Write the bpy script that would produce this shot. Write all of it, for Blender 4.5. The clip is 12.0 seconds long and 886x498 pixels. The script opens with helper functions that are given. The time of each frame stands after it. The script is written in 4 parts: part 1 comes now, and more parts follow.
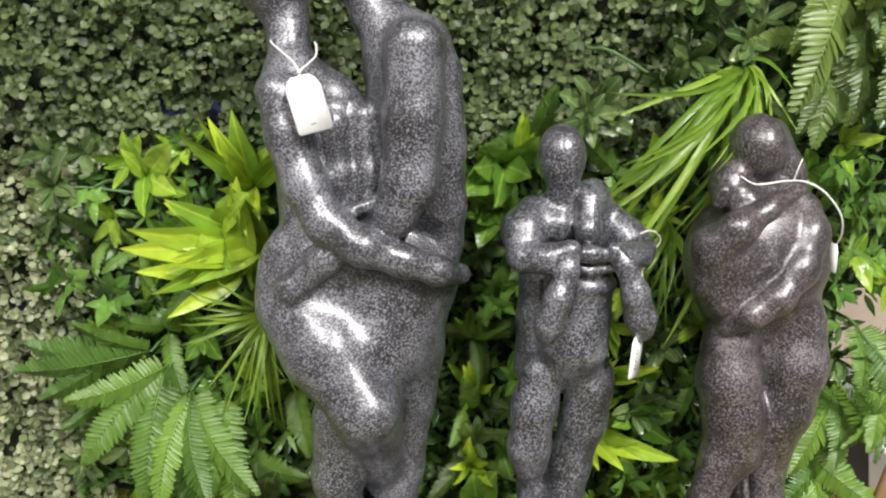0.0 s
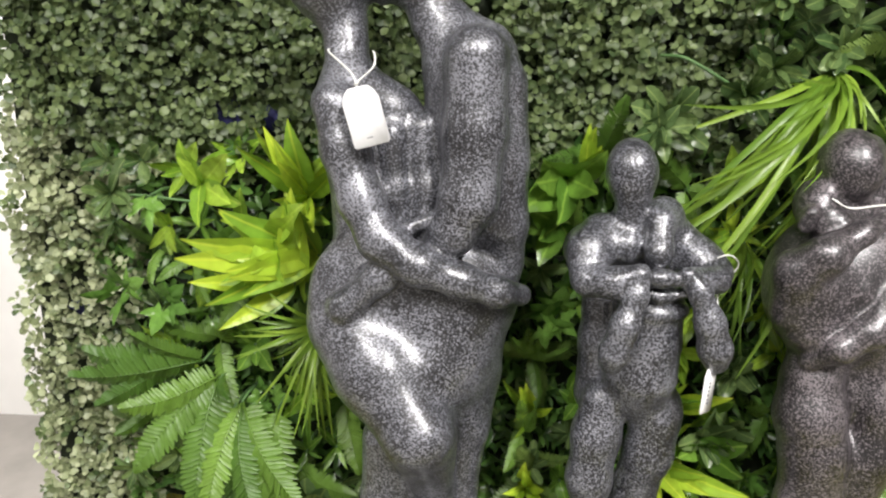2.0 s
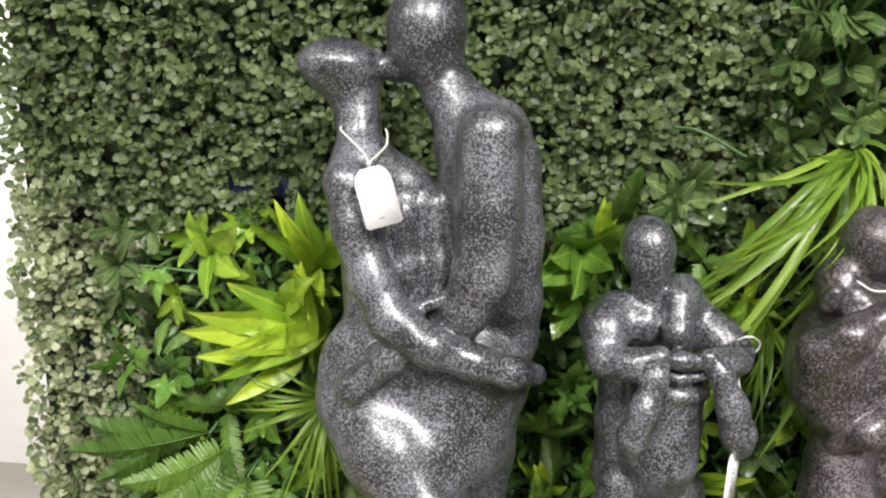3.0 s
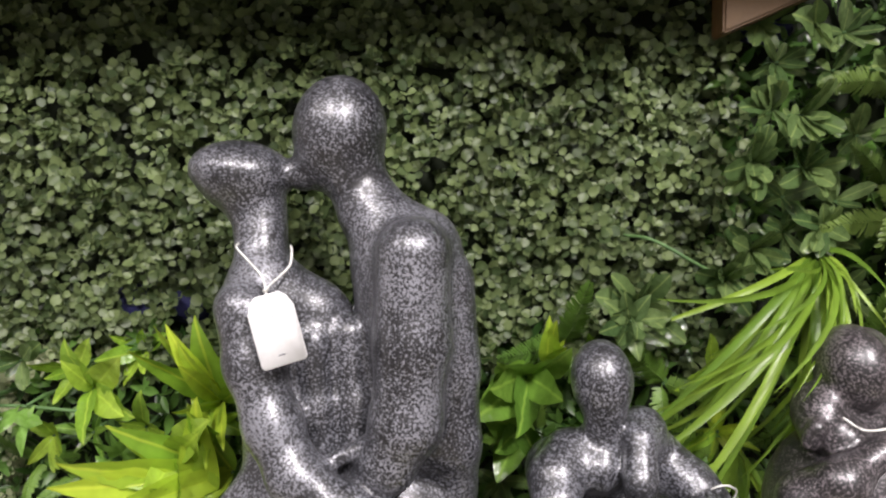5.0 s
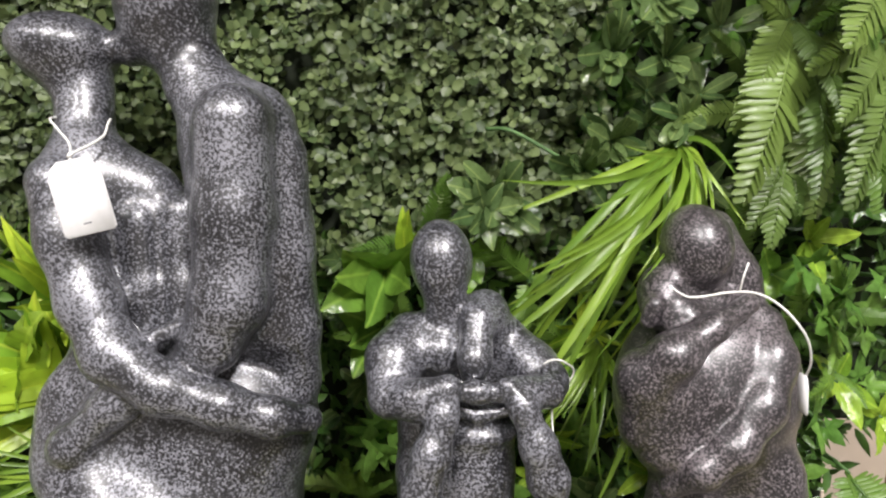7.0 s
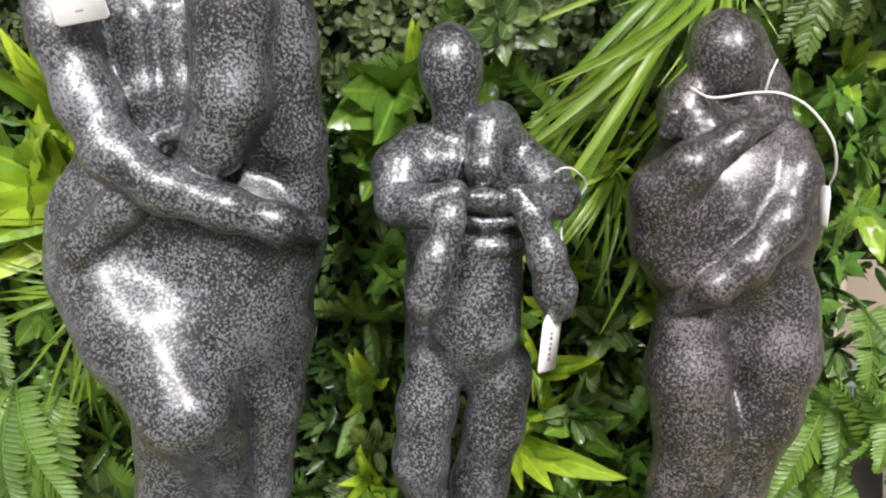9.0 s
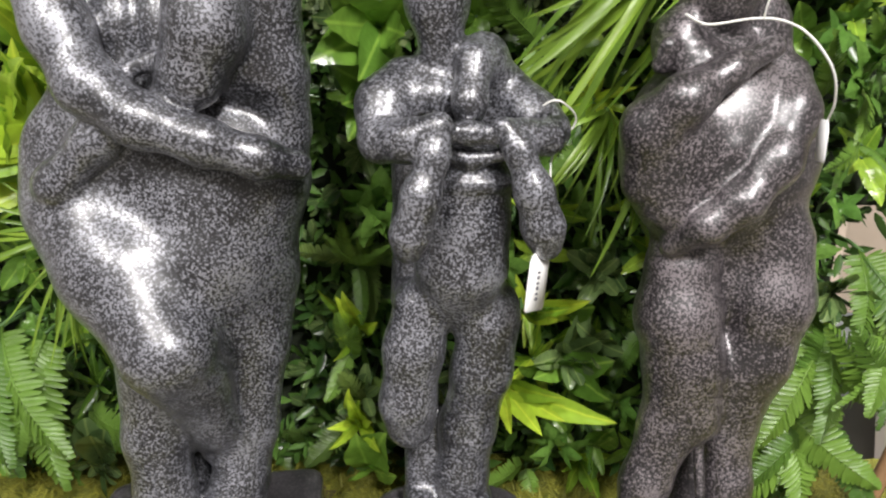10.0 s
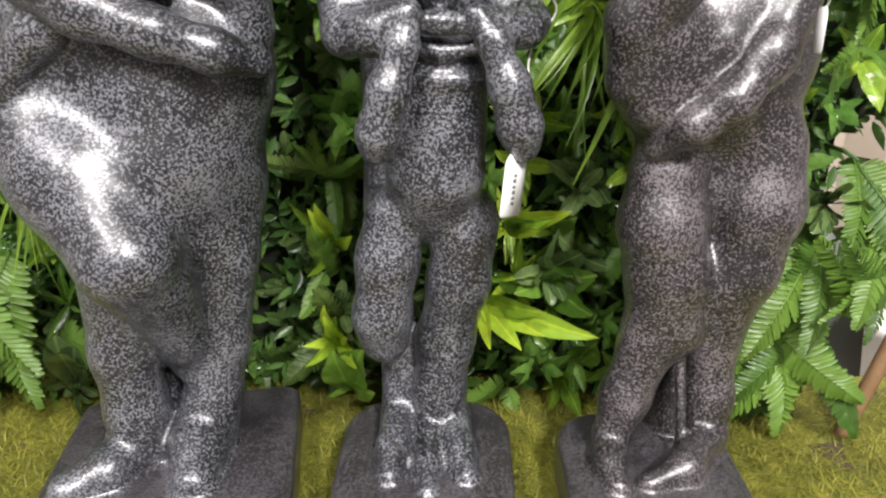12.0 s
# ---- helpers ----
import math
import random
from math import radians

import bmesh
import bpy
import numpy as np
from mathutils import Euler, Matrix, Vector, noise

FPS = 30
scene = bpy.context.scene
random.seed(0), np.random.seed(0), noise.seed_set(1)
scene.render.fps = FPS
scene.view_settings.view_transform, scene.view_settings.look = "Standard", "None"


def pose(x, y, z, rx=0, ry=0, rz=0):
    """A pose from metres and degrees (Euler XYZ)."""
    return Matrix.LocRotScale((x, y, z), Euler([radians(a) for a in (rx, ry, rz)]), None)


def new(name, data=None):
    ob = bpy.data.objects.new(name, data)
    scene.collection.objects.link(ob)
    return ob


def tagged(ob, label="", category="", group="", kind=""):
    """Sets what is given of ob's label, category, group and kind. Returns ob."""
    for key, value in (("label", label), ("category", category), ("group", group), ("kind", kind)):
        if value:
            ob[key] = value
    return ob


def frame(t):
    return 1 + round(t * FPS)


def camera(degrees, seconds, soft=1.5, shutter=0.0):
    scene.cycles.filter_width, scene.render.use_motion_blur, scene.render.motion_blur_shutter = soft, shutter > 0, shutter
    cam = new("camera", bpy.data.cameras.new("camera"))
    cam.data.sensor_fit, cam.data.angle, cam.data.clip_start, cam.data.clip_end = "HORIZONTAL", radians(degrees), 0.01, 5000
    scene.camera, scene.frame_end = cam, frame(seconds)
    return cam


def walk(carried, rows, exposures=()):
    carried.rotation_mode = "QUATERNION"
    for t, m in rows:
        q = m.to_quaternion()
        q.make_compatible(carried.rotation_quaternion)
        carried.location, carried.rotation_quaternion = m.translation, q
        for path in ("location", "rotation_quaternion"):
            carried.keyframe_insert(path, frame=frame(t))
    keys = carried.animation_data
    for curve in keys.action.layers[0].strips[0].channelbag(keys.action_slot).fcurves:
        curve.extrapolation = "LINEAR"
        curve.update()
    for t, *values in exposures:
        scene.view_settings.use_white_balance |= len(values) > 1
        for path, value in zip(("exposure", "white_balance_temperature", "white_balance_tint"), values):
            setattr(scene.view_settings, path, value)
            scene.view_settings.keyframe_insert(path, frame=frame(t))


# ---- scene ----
cam = camera(64.9, 12.0, soft=2.2)
METRES, EYE, TILT, LEAN, TURN = 0.47, 1.358, -13.0, 0.0, 0.0
ROWS = [
    (0.0, 0.0, 0.0, 0.0, 0.0, 0.0, 0.0),
    (0.5, 0.0143, 0.0201, -0.0181, 2.64, -0.32, -0.82),
    (1.0, 0.0253, 0.0559, -0.0256, 3.62, -0.65, -1.07),
    (1.5, 0.0194, 0.062, -0.0094, 4.01, -0.83, -1.16),
    (2.0, -0.0109, 0.0658, 0.0409, 4.44, -0.29, -1.28),
    (2.5, -0.0246, 0.0876, 0.0701, 4.81, 1.49, -1.35),
    (3.0, -0.0238, 0.0884, 0.1128, 5.05, 2.88, -1.34),
    (5.0, 0.019, 0.2687, 0.1968, 1.61, 9.99, 0.01),
    (5.5, 0.0622, 0.2748, 0.197, -0.66, 10.77, 0.74),
    (6.0, 0.1267, 0.2563, 0.1482, -0.96, 11.03, 0.84),
    (6.5, 0.19, 0.2935, 0.1008, -0.76, 10.48, 0.76),
    (7.0, 0.2295, 0.3257, 0.0525, -0.31, 8.13, 0.62),
    (7.5, 0.2304, 0.3307, 0.0091, 0.39, 5.04, 0.31),
    (9.5, 0.2648, 0.3768, -0.0855, 1.81, -2.03, -0.24),
    (10.0, 0.2765, 0.3893, -0.1034, 1.87, -3.67, -0.31),
    (10.5, 0.2895, 0.4082, -0.1258, 1.95, -4.98, -0.33),
    (11.0, 0.3049, 0.429, -0.1437, 1.91, -6.47, -0.3),
    (11.5, 0.316, 0.422, -0.1476, 1.7, -7.84, -0.25),
    (12.0, 0.3089, 0.4353, -0.1543, 1.56, -8.73, -0.19),
]
walk(cam, [(t, pose(0, 0, EYE, TILT, LEAN, TURN) @ pose(METRES * x, METRES * y, METRES * z, 90 + pitch, roll, yaw)) for t, x, y, z, yaw, pitch, roll in ROWS],
     [(0.0, 0.0, 6500, 13), (3.0, -0.05, 6500, 14), (5.0, -0.14, 6500, 20), (6.5, -0.06, 6500, 21), (7.0, 0.0, 6500, 16), (9.5, -0.06, 6500, 14), (12.0, -0.02, 6500, 14)])

Z0 = 0.85           # height of the moss-covered shelf
WALL = 0.77         # front of the hedge, metres ahead of the first eye
rng = random.Random(7)


# ---- light ----
world = bpy.data.worlds.new("world")
scene.world = world
world.use_nodes = True
world.node_tree.nodes["Background"].inputs[0].default_value = (0.9, 0.95, 1.0, 1)
world.node_tree.nodes["Background"].inputs[1].default_value = 0.04


def area_lamp(name, x, y, z, sx, sy, watts, colour=(1.0, 0.985, 0.955)):
    data = bpy.data.lights.new(name, "AREA")
    data.shape, data.size, data.size_y, data.energy, data.color = "RECTANGLE", sx, sy, watts, colour
    ob = new(name, data)
    ob.matrix_basis = pose(x, y, z)
    return ob


# The last two, behind the hedge, are added to brighten wall and table.
LAMPS = [(-1.65, -0.65, 0.40, 0.8, 24.0), (-0.45, -1.0, 0.20, 0.8, 54.0), (0.80, -1.0, 0.20, 0.8, 104.0), (-1.2, 1.75, 0.20, 1.3, 130.0), (1.0, 1.75, 0.20, 1.3, 30.0)]
for lx, ly, lw, ll, watts in LAMPS:
    area_lamp("unseen_tube_light", lx, ly, 2.655, lw, ll, watts)


# ---- materials ----
def material(name):
    m = bpy.data.materials.new(name)
    m.use_nodes = True
    return m, m.node_tree.nodes, m.node_tree.links, m.node_tree.nodes["Principled BSDF"]


def ramp(nodes, stops):
    r = nodes.new("ShaderNodeValToRGB")
    el = r.color_ramp.elements
    while len(el) < len(stops):
        el.new(0.5)
    for k, (p, c) in enumerate(stops):
        el[k].position, el[k].color = p, (*c, 1)
    return r


def noise_node(nodes, links, scale, detail=2.0, rough=0.5, coord="Object"):
    tc = nodes.new("ShaderNodeTexCoord")
    n = nodes.new("ShaderNodeTexNoise")
    n.inputs["Scale"].default_value, n.inputs["Detail"].default_value, n.inputs["Roughness"].default_value = scale, detail, rough
    links.new(tc.outputs[coord], n.inputs["Vector"])
    return n


def bump(nodes, links, bsdf, source, strength, distance):
    b = nodes.new("ShaderNodeBump")
    b.inputs["Strength"].default_value, b.inputs["Distance"].default_value = strength, distance
    links.new(source, b.inputs["Height"])
    links.new(b.outputs["Normal"], bsdf.inputs["Normal"])


def mixed(name, c0, c1, scale, rough=0.6, bump_strength=0.2, bump_distance=0.002, metal=0.0, detail=4.0):
    """Two colours mingled by noise, with fine relief."""
    m, nodes, links, bsdf = material(name)
    n = noise_node(nodes, links, scale, detail, 0.6)
    r = ramp(nodes, [(0.3, c0), (0.7, c1)])
    links.new(n.outputs["Fac"], r.inputs["Fac"])
    links.new(r.outputs["Color"], bsdf.inputs["Base Color"])
    bsdf.inputs["Roughness"].default_value, bsdf.inputs["Metallic"].default_value = rough, metal
    fine = noise_node(nodes, links, scale * 6, 3)
    bump(nodes, links, bsdf, fine.outputs["Fac"], bump_strength, bump_distance)
    return m


def speckled(name, dark, light, mid):
    """Black resin sponged with pale paint under a gloss varnish."""
    m, nodes, links, bsdf = material(name)
    n = noise_node(nodes, links, 540, 3.0, 0.62)
    patch = noise_node(nodes, links, 22, 5, 0.65)
    add = nodes.new("ShaderNodeMath")
    add.operation = "MULTIPLY_ADD"
    add.inputs[1].default_value = 0.40
    links.new(patch.outputs["Fac"], add.inputs[0])
    links.new(n.outputs["Fac"], add.inputs[2])
    r = ramp(nodes, [(0.65, dark), (0.71, mid), (0.79, light)])
    links.new(add.outputs[0], r.inputs["Fac"])
    links.new(r.outputs["Color"], bsdf.inputs["Base Color"])
    silver = ramp(nodes, [(0.65, (0.05, 0.05, 0.05)), (0.78, (0.3, 0.3, 0.3))])
    links.new(add.outputs[0], silver.inputs["Fac"])
    links.new(silver.outputs["Color"], bsdf.inputs["Metallic"])
    rr = nodes.new("ShaderNodeMapRange")
    rr.inputs["To Min"].default_value, rr.inputs["To Max"].default_value = 0.36, 0.48
    links.new(patch.outputs["Fac"], rr.inputs["Value"])
    links.new(rr.outputs["Result"], bsdf.inputs["Roughness"])
    bsdf.inputs["Specular IOR Level"].default_value = 0.7
    bsdf.inputs["Coat Weight"].default_value, bsdf.inputs["Coat Roughness"].default_value = 0.8, 0.31
    bump(nodes, links, bsdf, n.outputs["Fac"], 0.05, 0.0005)
    return m


def leafy(name, dark, light, rough=0.42, rib=0.25, island=False, spread=1.0, clear=0.25):
    """Moulded plastic leaf: a tint of its own per leaf, a paler midrib, a little light through it."""
    m, nodes, links, bsdf = material(name)
    if island:
        rnd = nodes.new("ShaderNodeNewGeometry").outputs["Random Per Island"]
    else:
        rnd = nodes.new("ShaderNodeObjectInfo").outputs["Random"]
    r = ramp(nodes, [(0.5 - 0.5 * spread, dark), (0.5 + 0.5 * spread, light)])
    links.new(rnd, r.inputs["Fac"])
    n = noise_node(nodes, links, 3.0 if not island else 14.0, 3, 0.6)
    hsv = nodes.new("ShaderNodeHueSaturation")
    links.new(r.outputs["Color"], hsv.inputs["Color"])
    mr = nodes.new("ShaderNodeMapRange")
    mr.inputs["From Min"].default_value, mr.inputs["From Max"].default_value = 0.3, 0.7
    mr.inputs["To Min"].default_value, mr.inputs["To Max"].default_value = 0.72, 1.25
    links.new(n.outputs["Fac"], mr.inputs["Value"])
    links.new(mr.outputs["Result"], hsv.inputs["Value"])
    colour = hsv.outputs["Color"]
    if rib and not island:
        tc = nodes.new("ShaderNodeTexCoord")
        sep = nodes.new("ShaderNodeSeparateXYZ")
        links.new(tc.outputs["Generated"], sep.inputs[0])
        off = nodes.new("ShaderNodeMath")
        off.operation = "SUBTRACT"
        off.inputs[1].default_value = 0.5
        links.new(sep.outputs["X"], off.inputs[0])
        ab = nodes.new("ShaderNodeMath")
        ab.operation = "ABSOLUTE"
        links.new(off.outputs[0], ab.inputs[0])
        rib_ramp = ramp(nodes, [(0.015, (rib, rib, rib)), (0.06, (0, 0, 0))])
        links.new(ab.outputs[0], rib_ramp.inputs["Fac"])
        mix = nodes.new("ShaderNodeMixRGB")
        mix.inputs["Color2"].default_value = (min(1, light[0] * 1.8 + 0.1), min(1, light[1] * 1.6 + 0.12), light[2] * 1.4 + 0.04, 1)
        links.new(rib_ramp.outputs["Color"], mix.inputs["Fac"])
        links.new(colour, mix.inputs["Color1"])
        colour = mix.outputs["Color"]
    links.new(colour, bsdf.inputs["Base Color"])
    bsdf.inputs["Roughness"].default_value = rough
    bump(nodes, links, bsdf, n.outputs["Fac"], 0.15, 0.02)
    tr = nodes.new("ShaderNodeBsdfTranslucent")
    links.new(colour, tr.inputs["Color"])
    ms = nodes.new("ShaderNodeMixShader")
    ms.inputs["Fac"].default_value = clear
    out = nodes["Material Output"]
    links.new(bsdf.outputs[0], ms.inputs[1])
    links.new(tr.outputs[0], ms.inputs[2])
    links.new(ms.outputs[0], out.inputs["Surface"])
    return m


STONE_GREY = speckled("speckled_resin_grey", (0.008, 0.008, 0.010), (0.25, 0.255, 0.285), (0.058, 0.06, 0.068))
STONE_BROWN = speckled("speckled_resin_brown", (0.008, 0.007, 0.008), (0.20, 0.176, 0.186), (0.044, 0.038, 0.041))
PALE_LEAF = leafy("pale_boxwood_leaf", (0.14, 0.175, 0.075), (0.42, 0.46, 0.27), 0.42, island=True, clear=0.2)
UNDER_LEAF = leafy("under_leaf", (0.035, 0.09, 0.02), (0.13, 0.26, 0.05), 0.3, island=True, clear=0.2)
PLINTH = speckled("plinth_paint", (0.022, 0.020, 0.023), (0.12, 0.11, 0.122), (0.06, 0.055, 0.061))
BOX_LEAF = leafy("boxwood_leaf", (0.045, 0.075, 0.025), (0.17, 0.225, 0.085), 0.45, island=True, clear=0.2)
LIME = leafy("lime_leaf", (0.20, 0.38, 0.03), (0.47, 0.63, 0.045), 0.36, 0.3)
FRESH = leafy("fresh_leaf", (0.17, 0.34, 0.03), (0.38, 0.56, 0.06), 0.24, 0.3)
GREEN = leafy("green_leaf", (0.085, 0.19, 0.025), (0.20, 0.37, 0.05), 0.24, 0.35)
DARK = leafy("dark_leaf", (0.062, 0.115, 0.037), (0.165, 0.245, 0.082), 0.24, 0.35)
IVY = leafy("ivy_leaf", (0.085, 0.20, 0.035), (0.20, 0.38, 0.07), 0.24, 0.0)
FERN = leafy("fern_leaf", (0.072, 0.16, 0.025), (0.185, 0.325, 0.05), 0.38, 0.0)
FERN_DULL = leafy("fern_leaf_dull", (0.085, 0.15, 0.033), (0.185, 0.275, 0.06), 0.38, 0.0)
GRASS = leafy("grass_blade", (0.12, 0.23, 0.025), (0.26, 0.40, 0.045), 0.35, 0.0)
STEM = mixed("plastic_stem", (0.06, 0.13, 0.04), (0.10, 0.20, 0.06), 60)
MOSS = mixed("moss", (0.09, 0.10, 0.010), (0.24, 0.23, 0.025), 55, 0.9, 0.8, 0.004)
MOSS_BLADE = leafy("moss_fibre", (0.12, 0.13, 0.015), (0.32, 0.31, 0.04), 0.6, island=True, clear=0.2)
NAVY = mixed("navy_cloth", (0.012, 0.013, 0.06), (0.02, 0.022, 0.10), 40, 0.8)
# Near-black colour stands in for the deep shade between leaves.
SHADE_BACKING = mixed("shade_black_backing", (0.008, 0.013, 0.005), (0.022, 0.032, 0.012), 30, 0.9)
WOOD = mixed("brown_board", (0.11, 0.06, 0.02), (0.17, 0.095, 0.035), 25, 0.55)
DARKWOOD = mixed("dark_board", (0.05, 0.035, 0.02), (0.08, 0.055, 0.03), 25, 0.6)
CARD = mixed("white_card", (0.80, 0.80, 0.79), (0.86, 0.86, 0.85), 200, 0.6, 0.05, 0.0003)
STRING = mixed("white_string", (0.70, 0.70, 0.66), (0.82, 0.82, 0.78), 900, 0.8, 0.5, 0.0004)
INK = mixed("grey_ink", (0.10, 0.10, 0.12), (0.18, 0.18, 0.2), 300, 0.6)
# Unseen walls: dark only to cut bounced light on the statues.
LOW_BOUNCE = mixed("low_bounce_wall", (0.22, 0.21, 0.20), (0.30, 0.29, 0.27), 3, 0.7, 0.1, 0.001)
PAINT = mixed("white_wall_paint", (0.74, 0.73, 0.70), (0.82, 0.81, 0.78), 3, 0.7, 0.1, 0.001)
# The unseen floor is darkened for less bounce from below.
FLOORING = mixed("low_bounce_vinyl_floor", (0.15, 0.14, 0.125), (0.21, 0.195, 0.175), 5, 0.45, 0.05, 0.001)
BEIGE = mixed("beige_box", (0.45, 0.37, 0.29), (0.55, 0.46, 0.37), 8, 0.6)
GREYBOX = mixed("grey_plastic", (0.10, 0.11, 0.11), (0.16, 0.17, 0.17), 12, 0.5)
CANE = mixed("cane", (0.20, 0.11, 0.05), (0.32, 0.19, 0.10), 40, 0.5)
LAMP_WHITE = mixed("lamp_housing", (0.8, 0.8, 0.8), (0.85, 0.85, 0.85), 20, 0.5)


# ---- building helpers ----
def mesh_of(name, bm, mat, smooth=True):
    me = bpy.data.meshes.new(name)
    bm.to_mesh(me)
    bm.free()
    me.materials.append(mat)
    if smooth:
        me.shade_smooth()
    return me


def part(name, bm, mat, parent, label=""):
    ob = new(name, mesh_of(name, bm, mat))
    ob.parent = parent
    if label:
        ob["label"] = label
    return ob


def thing(name, m, label, category, group="", kind=""):
    ob = new(name)
    ob.empty_display_size = 0.02
    ob.matrix_basis = m
    return tagged(ob, label, category, group, kind)


def box_bm(x0, x1, y0, y1, z0, z1, bevel=0.0, segments=2):
    bm = bmesh.new()
    bmesh.ops.create_cube(bm, size=1, matrix=Matrix.Translation(((x0 + x1) / 2, (y0 + y1) / 2, (z0 + z1) / 2)) @ Matrix.Diagonal((x1 - x0, y1 - y0, z1 - z0, 1)))
    if bevel:
        bmesh.ops.bevel(bm, geom=list(bm.edges), offset=bevel, segments=segments, affect="EDGES", profile=0.6)
    return bm


def slab(name, x0, x1, y0, y1, z0, z1, mat, label, category, kind="structure", bevel=0.0):
    ob = new(name, mesh_of(name, box_bm(x0, x1, y0, y1, z0, z1, bevel), mat, False))
    return tagged(ob, label, category, "", kind)


def tube_bm(points, radii, sides=7, bm=None):
    """A tube through the points, closed at its ends."""
    bm = bm or bmesh.new()
    pts = [Vector(p) for p in points]
    rings = []
    for k, p in enumerate(pts):
        way = (pts[min(k + 1, len(pts) - 1)] - pts[max(k - 1, 0)]).normalized()
        side = way.cross(Vector((0.31, 0.9, 0.29))).normalized()
        up = way.cross(side)
        r = radii[k] if isinstance(radii, (list, tuple)) else radii
        rings.append([bm.verts.new(p + r * (side * math.cos(2 * math.pi * j / sides) + up * math.sin(2 * math.pi * j / sides))) for j in range(sides)])
    for a, b in zip(rings, rings[1:]):
        for j in range(sides):
            bm.faces.new((a[j], a[(j + 1) % sides], b[(j + 1) % sides], b[j]))
    bm.faces.new(rings[0][::-1])
    bm.faces.new(rings[-1])
    return bm


def curve_points(points, steps=8):
    """A smooth line through the points."""
    p = [Vector(q) for q in points]
    p = [2 * p[0] - p[1]] + p + [2 * p[-1] - p[-2]]
    out = []
    for k in range(1, len(p) - 2):
        for j in range(steps):
            t = j / steps
            out.append(0.5 * (2 * p[k] + (p[k + 1] - p[k - 1]) * t + (2 * p[k - 1] - 5 * p[k] + 4 * p[k + 1] - p[k + 2]) * t * t + (3 * p[k] - p[k - 1] - 3 * p[k + 1] + p[k + 2]) * t ** 3))
    return out + [p[-2]]


# ---- room ----
slab("floor", -3, 3, -3, 2.6, -0.1, 0, FLOORING, "unseen vinyl shop floor, darkened to cut bounced light", "floor")
slab("ceiling", -3, 3, -3, 2.6, 2.7, 2.8, PAINT, "white shop ceiling", "ceiling")
slab("wall_north", -3, 3, 2.6, 2.7, 0, 2.7, PAINT, "white painted shop wall", "wall")
# These three walls stay out of view and are darkened to raise contrast.
slab("wall_south", -3, 3, -3.1, -3, 0, 2.7, LOW_BOUNCE, "unseen shop wall, darkened to cut bounced light", "wall")
slab("wall_west", -3.1, -3, -3, 2.6, 0, 2.7, LOW_BOUNCE, "unseen shop wall, darkened to cut bounced light", "wall")
slab("wall_east", 3, 3.1, -3, 2.6, 0, 2.7, LOW_BOUNCE, "unseen shop wall, darkened to cut bounced light", "wall")
# Housings for all lamps, the two added rear ones included; none is in view.
for lx, ly, lw, ll, watts in LAMPS:
    lamp = thing("ceiling_light", pose(lx, ly, 2.66), "white ceiling tube light, unseen, its place assumed", "ceiling light", "ceiling lights")
    part("housing", box_bm(-lw / 2 - 0.02, lw / 2 + 0.02, -ll / 2 - 0.03, ll / 2 + 0.03, 0.004, 0.04, 0.006), LAMP_WHITE, lamp)

# Boards carry the hedge; their blackness paints in the shade of its gaps.
slab("display_board", -0.57, 0.485, WALL + 0.05, WALL + 0.075, 0.0, 1.75, SHADE_BACKING, "board behind the artificial hedge, near-black as deep shade", "board")
slab("display_board_side", 0.485, 0.57, WALL + 0.05, WALL + 0.075, Z0 + 0.27, 1.75, SHADE_BACKING, "board behind the artificial hedge, near-black as deep shade", "board")
slab("display_shelf", -0.47, 0.66, 0.40, WALL + 0.05, Z0 - 0.05, Z0 - 0.006, DARKWOOD, "dark wooden display shelf under moss", "shelf")


# ---- statues ----
def surface(field, origin, step):
    """Closed quad mesh of the zero level of a field on a grid."""
    inside = field < 0
    nx, ny, nz = field.shape
    total, count = np.zeros((nx - 1, ny - 1, nz - 1, 3), np.float32), np.zeros((nx - 1, ny - 1, nz - 1), np.float32)
    corner = list(np.ndindex(2, 2, 2))

    def cut(c):
        return tuple(slice(c[k], field.shape[k] - 1 + c[k]) for k in range(3))
    for a in corner:
        for k in range(3):
            if a[k]:
                continue
            b = tuple(a[j] + (j == k) for j in range(3))
            fa, fb = field[cut(a)], field[cut(b)]
            hit = inside[cut(a)] != inside[cut(b)]
            t = np.where(hit, fa / np.where(hit, fa - fb, 1), 0)
            for j in range(3):
                total[..., j] += np.where(hit, a[j] + (t if j == k else 0), 0)
            count += hit
    used = count > 0
    index = -np.ones(used.shape, np.int64)
    index[used] = np.arange(used.sum())
    cells = np.argwhere(used)
    verts = origin + step * (cells + total[used] / count[used][:, None])
    faces = []
    for k in range(3):
        lo, hi = [slice(1, -1)] * 3, [slice(1, -1)] * 3
        lo[k], hi[k] = slice(0, -1), slice(1, None)
        a, b = inside[tuple(lo)], inside[tuple(hi)]
        u, v = (k + 1) % 3, (k + 2) % 3
        for sign, chosen in ((1, a & ~b), (-1, ~a & b)):
            e = np.argwhere(chosen)
            e += [0 if j == k else 1 for j in range(3)]
            du, dv = np.eye(3, dtype=int)[u], np.eye(3, dtype=int)[v]
            q = [index[tuple((e - o).T)] for o in (du + dv, dv, 0 * du, du)]
            faces.append(np.stack(q if sign > 0 else q[::-1], 1))
    return verts, np.concatenate(faces)


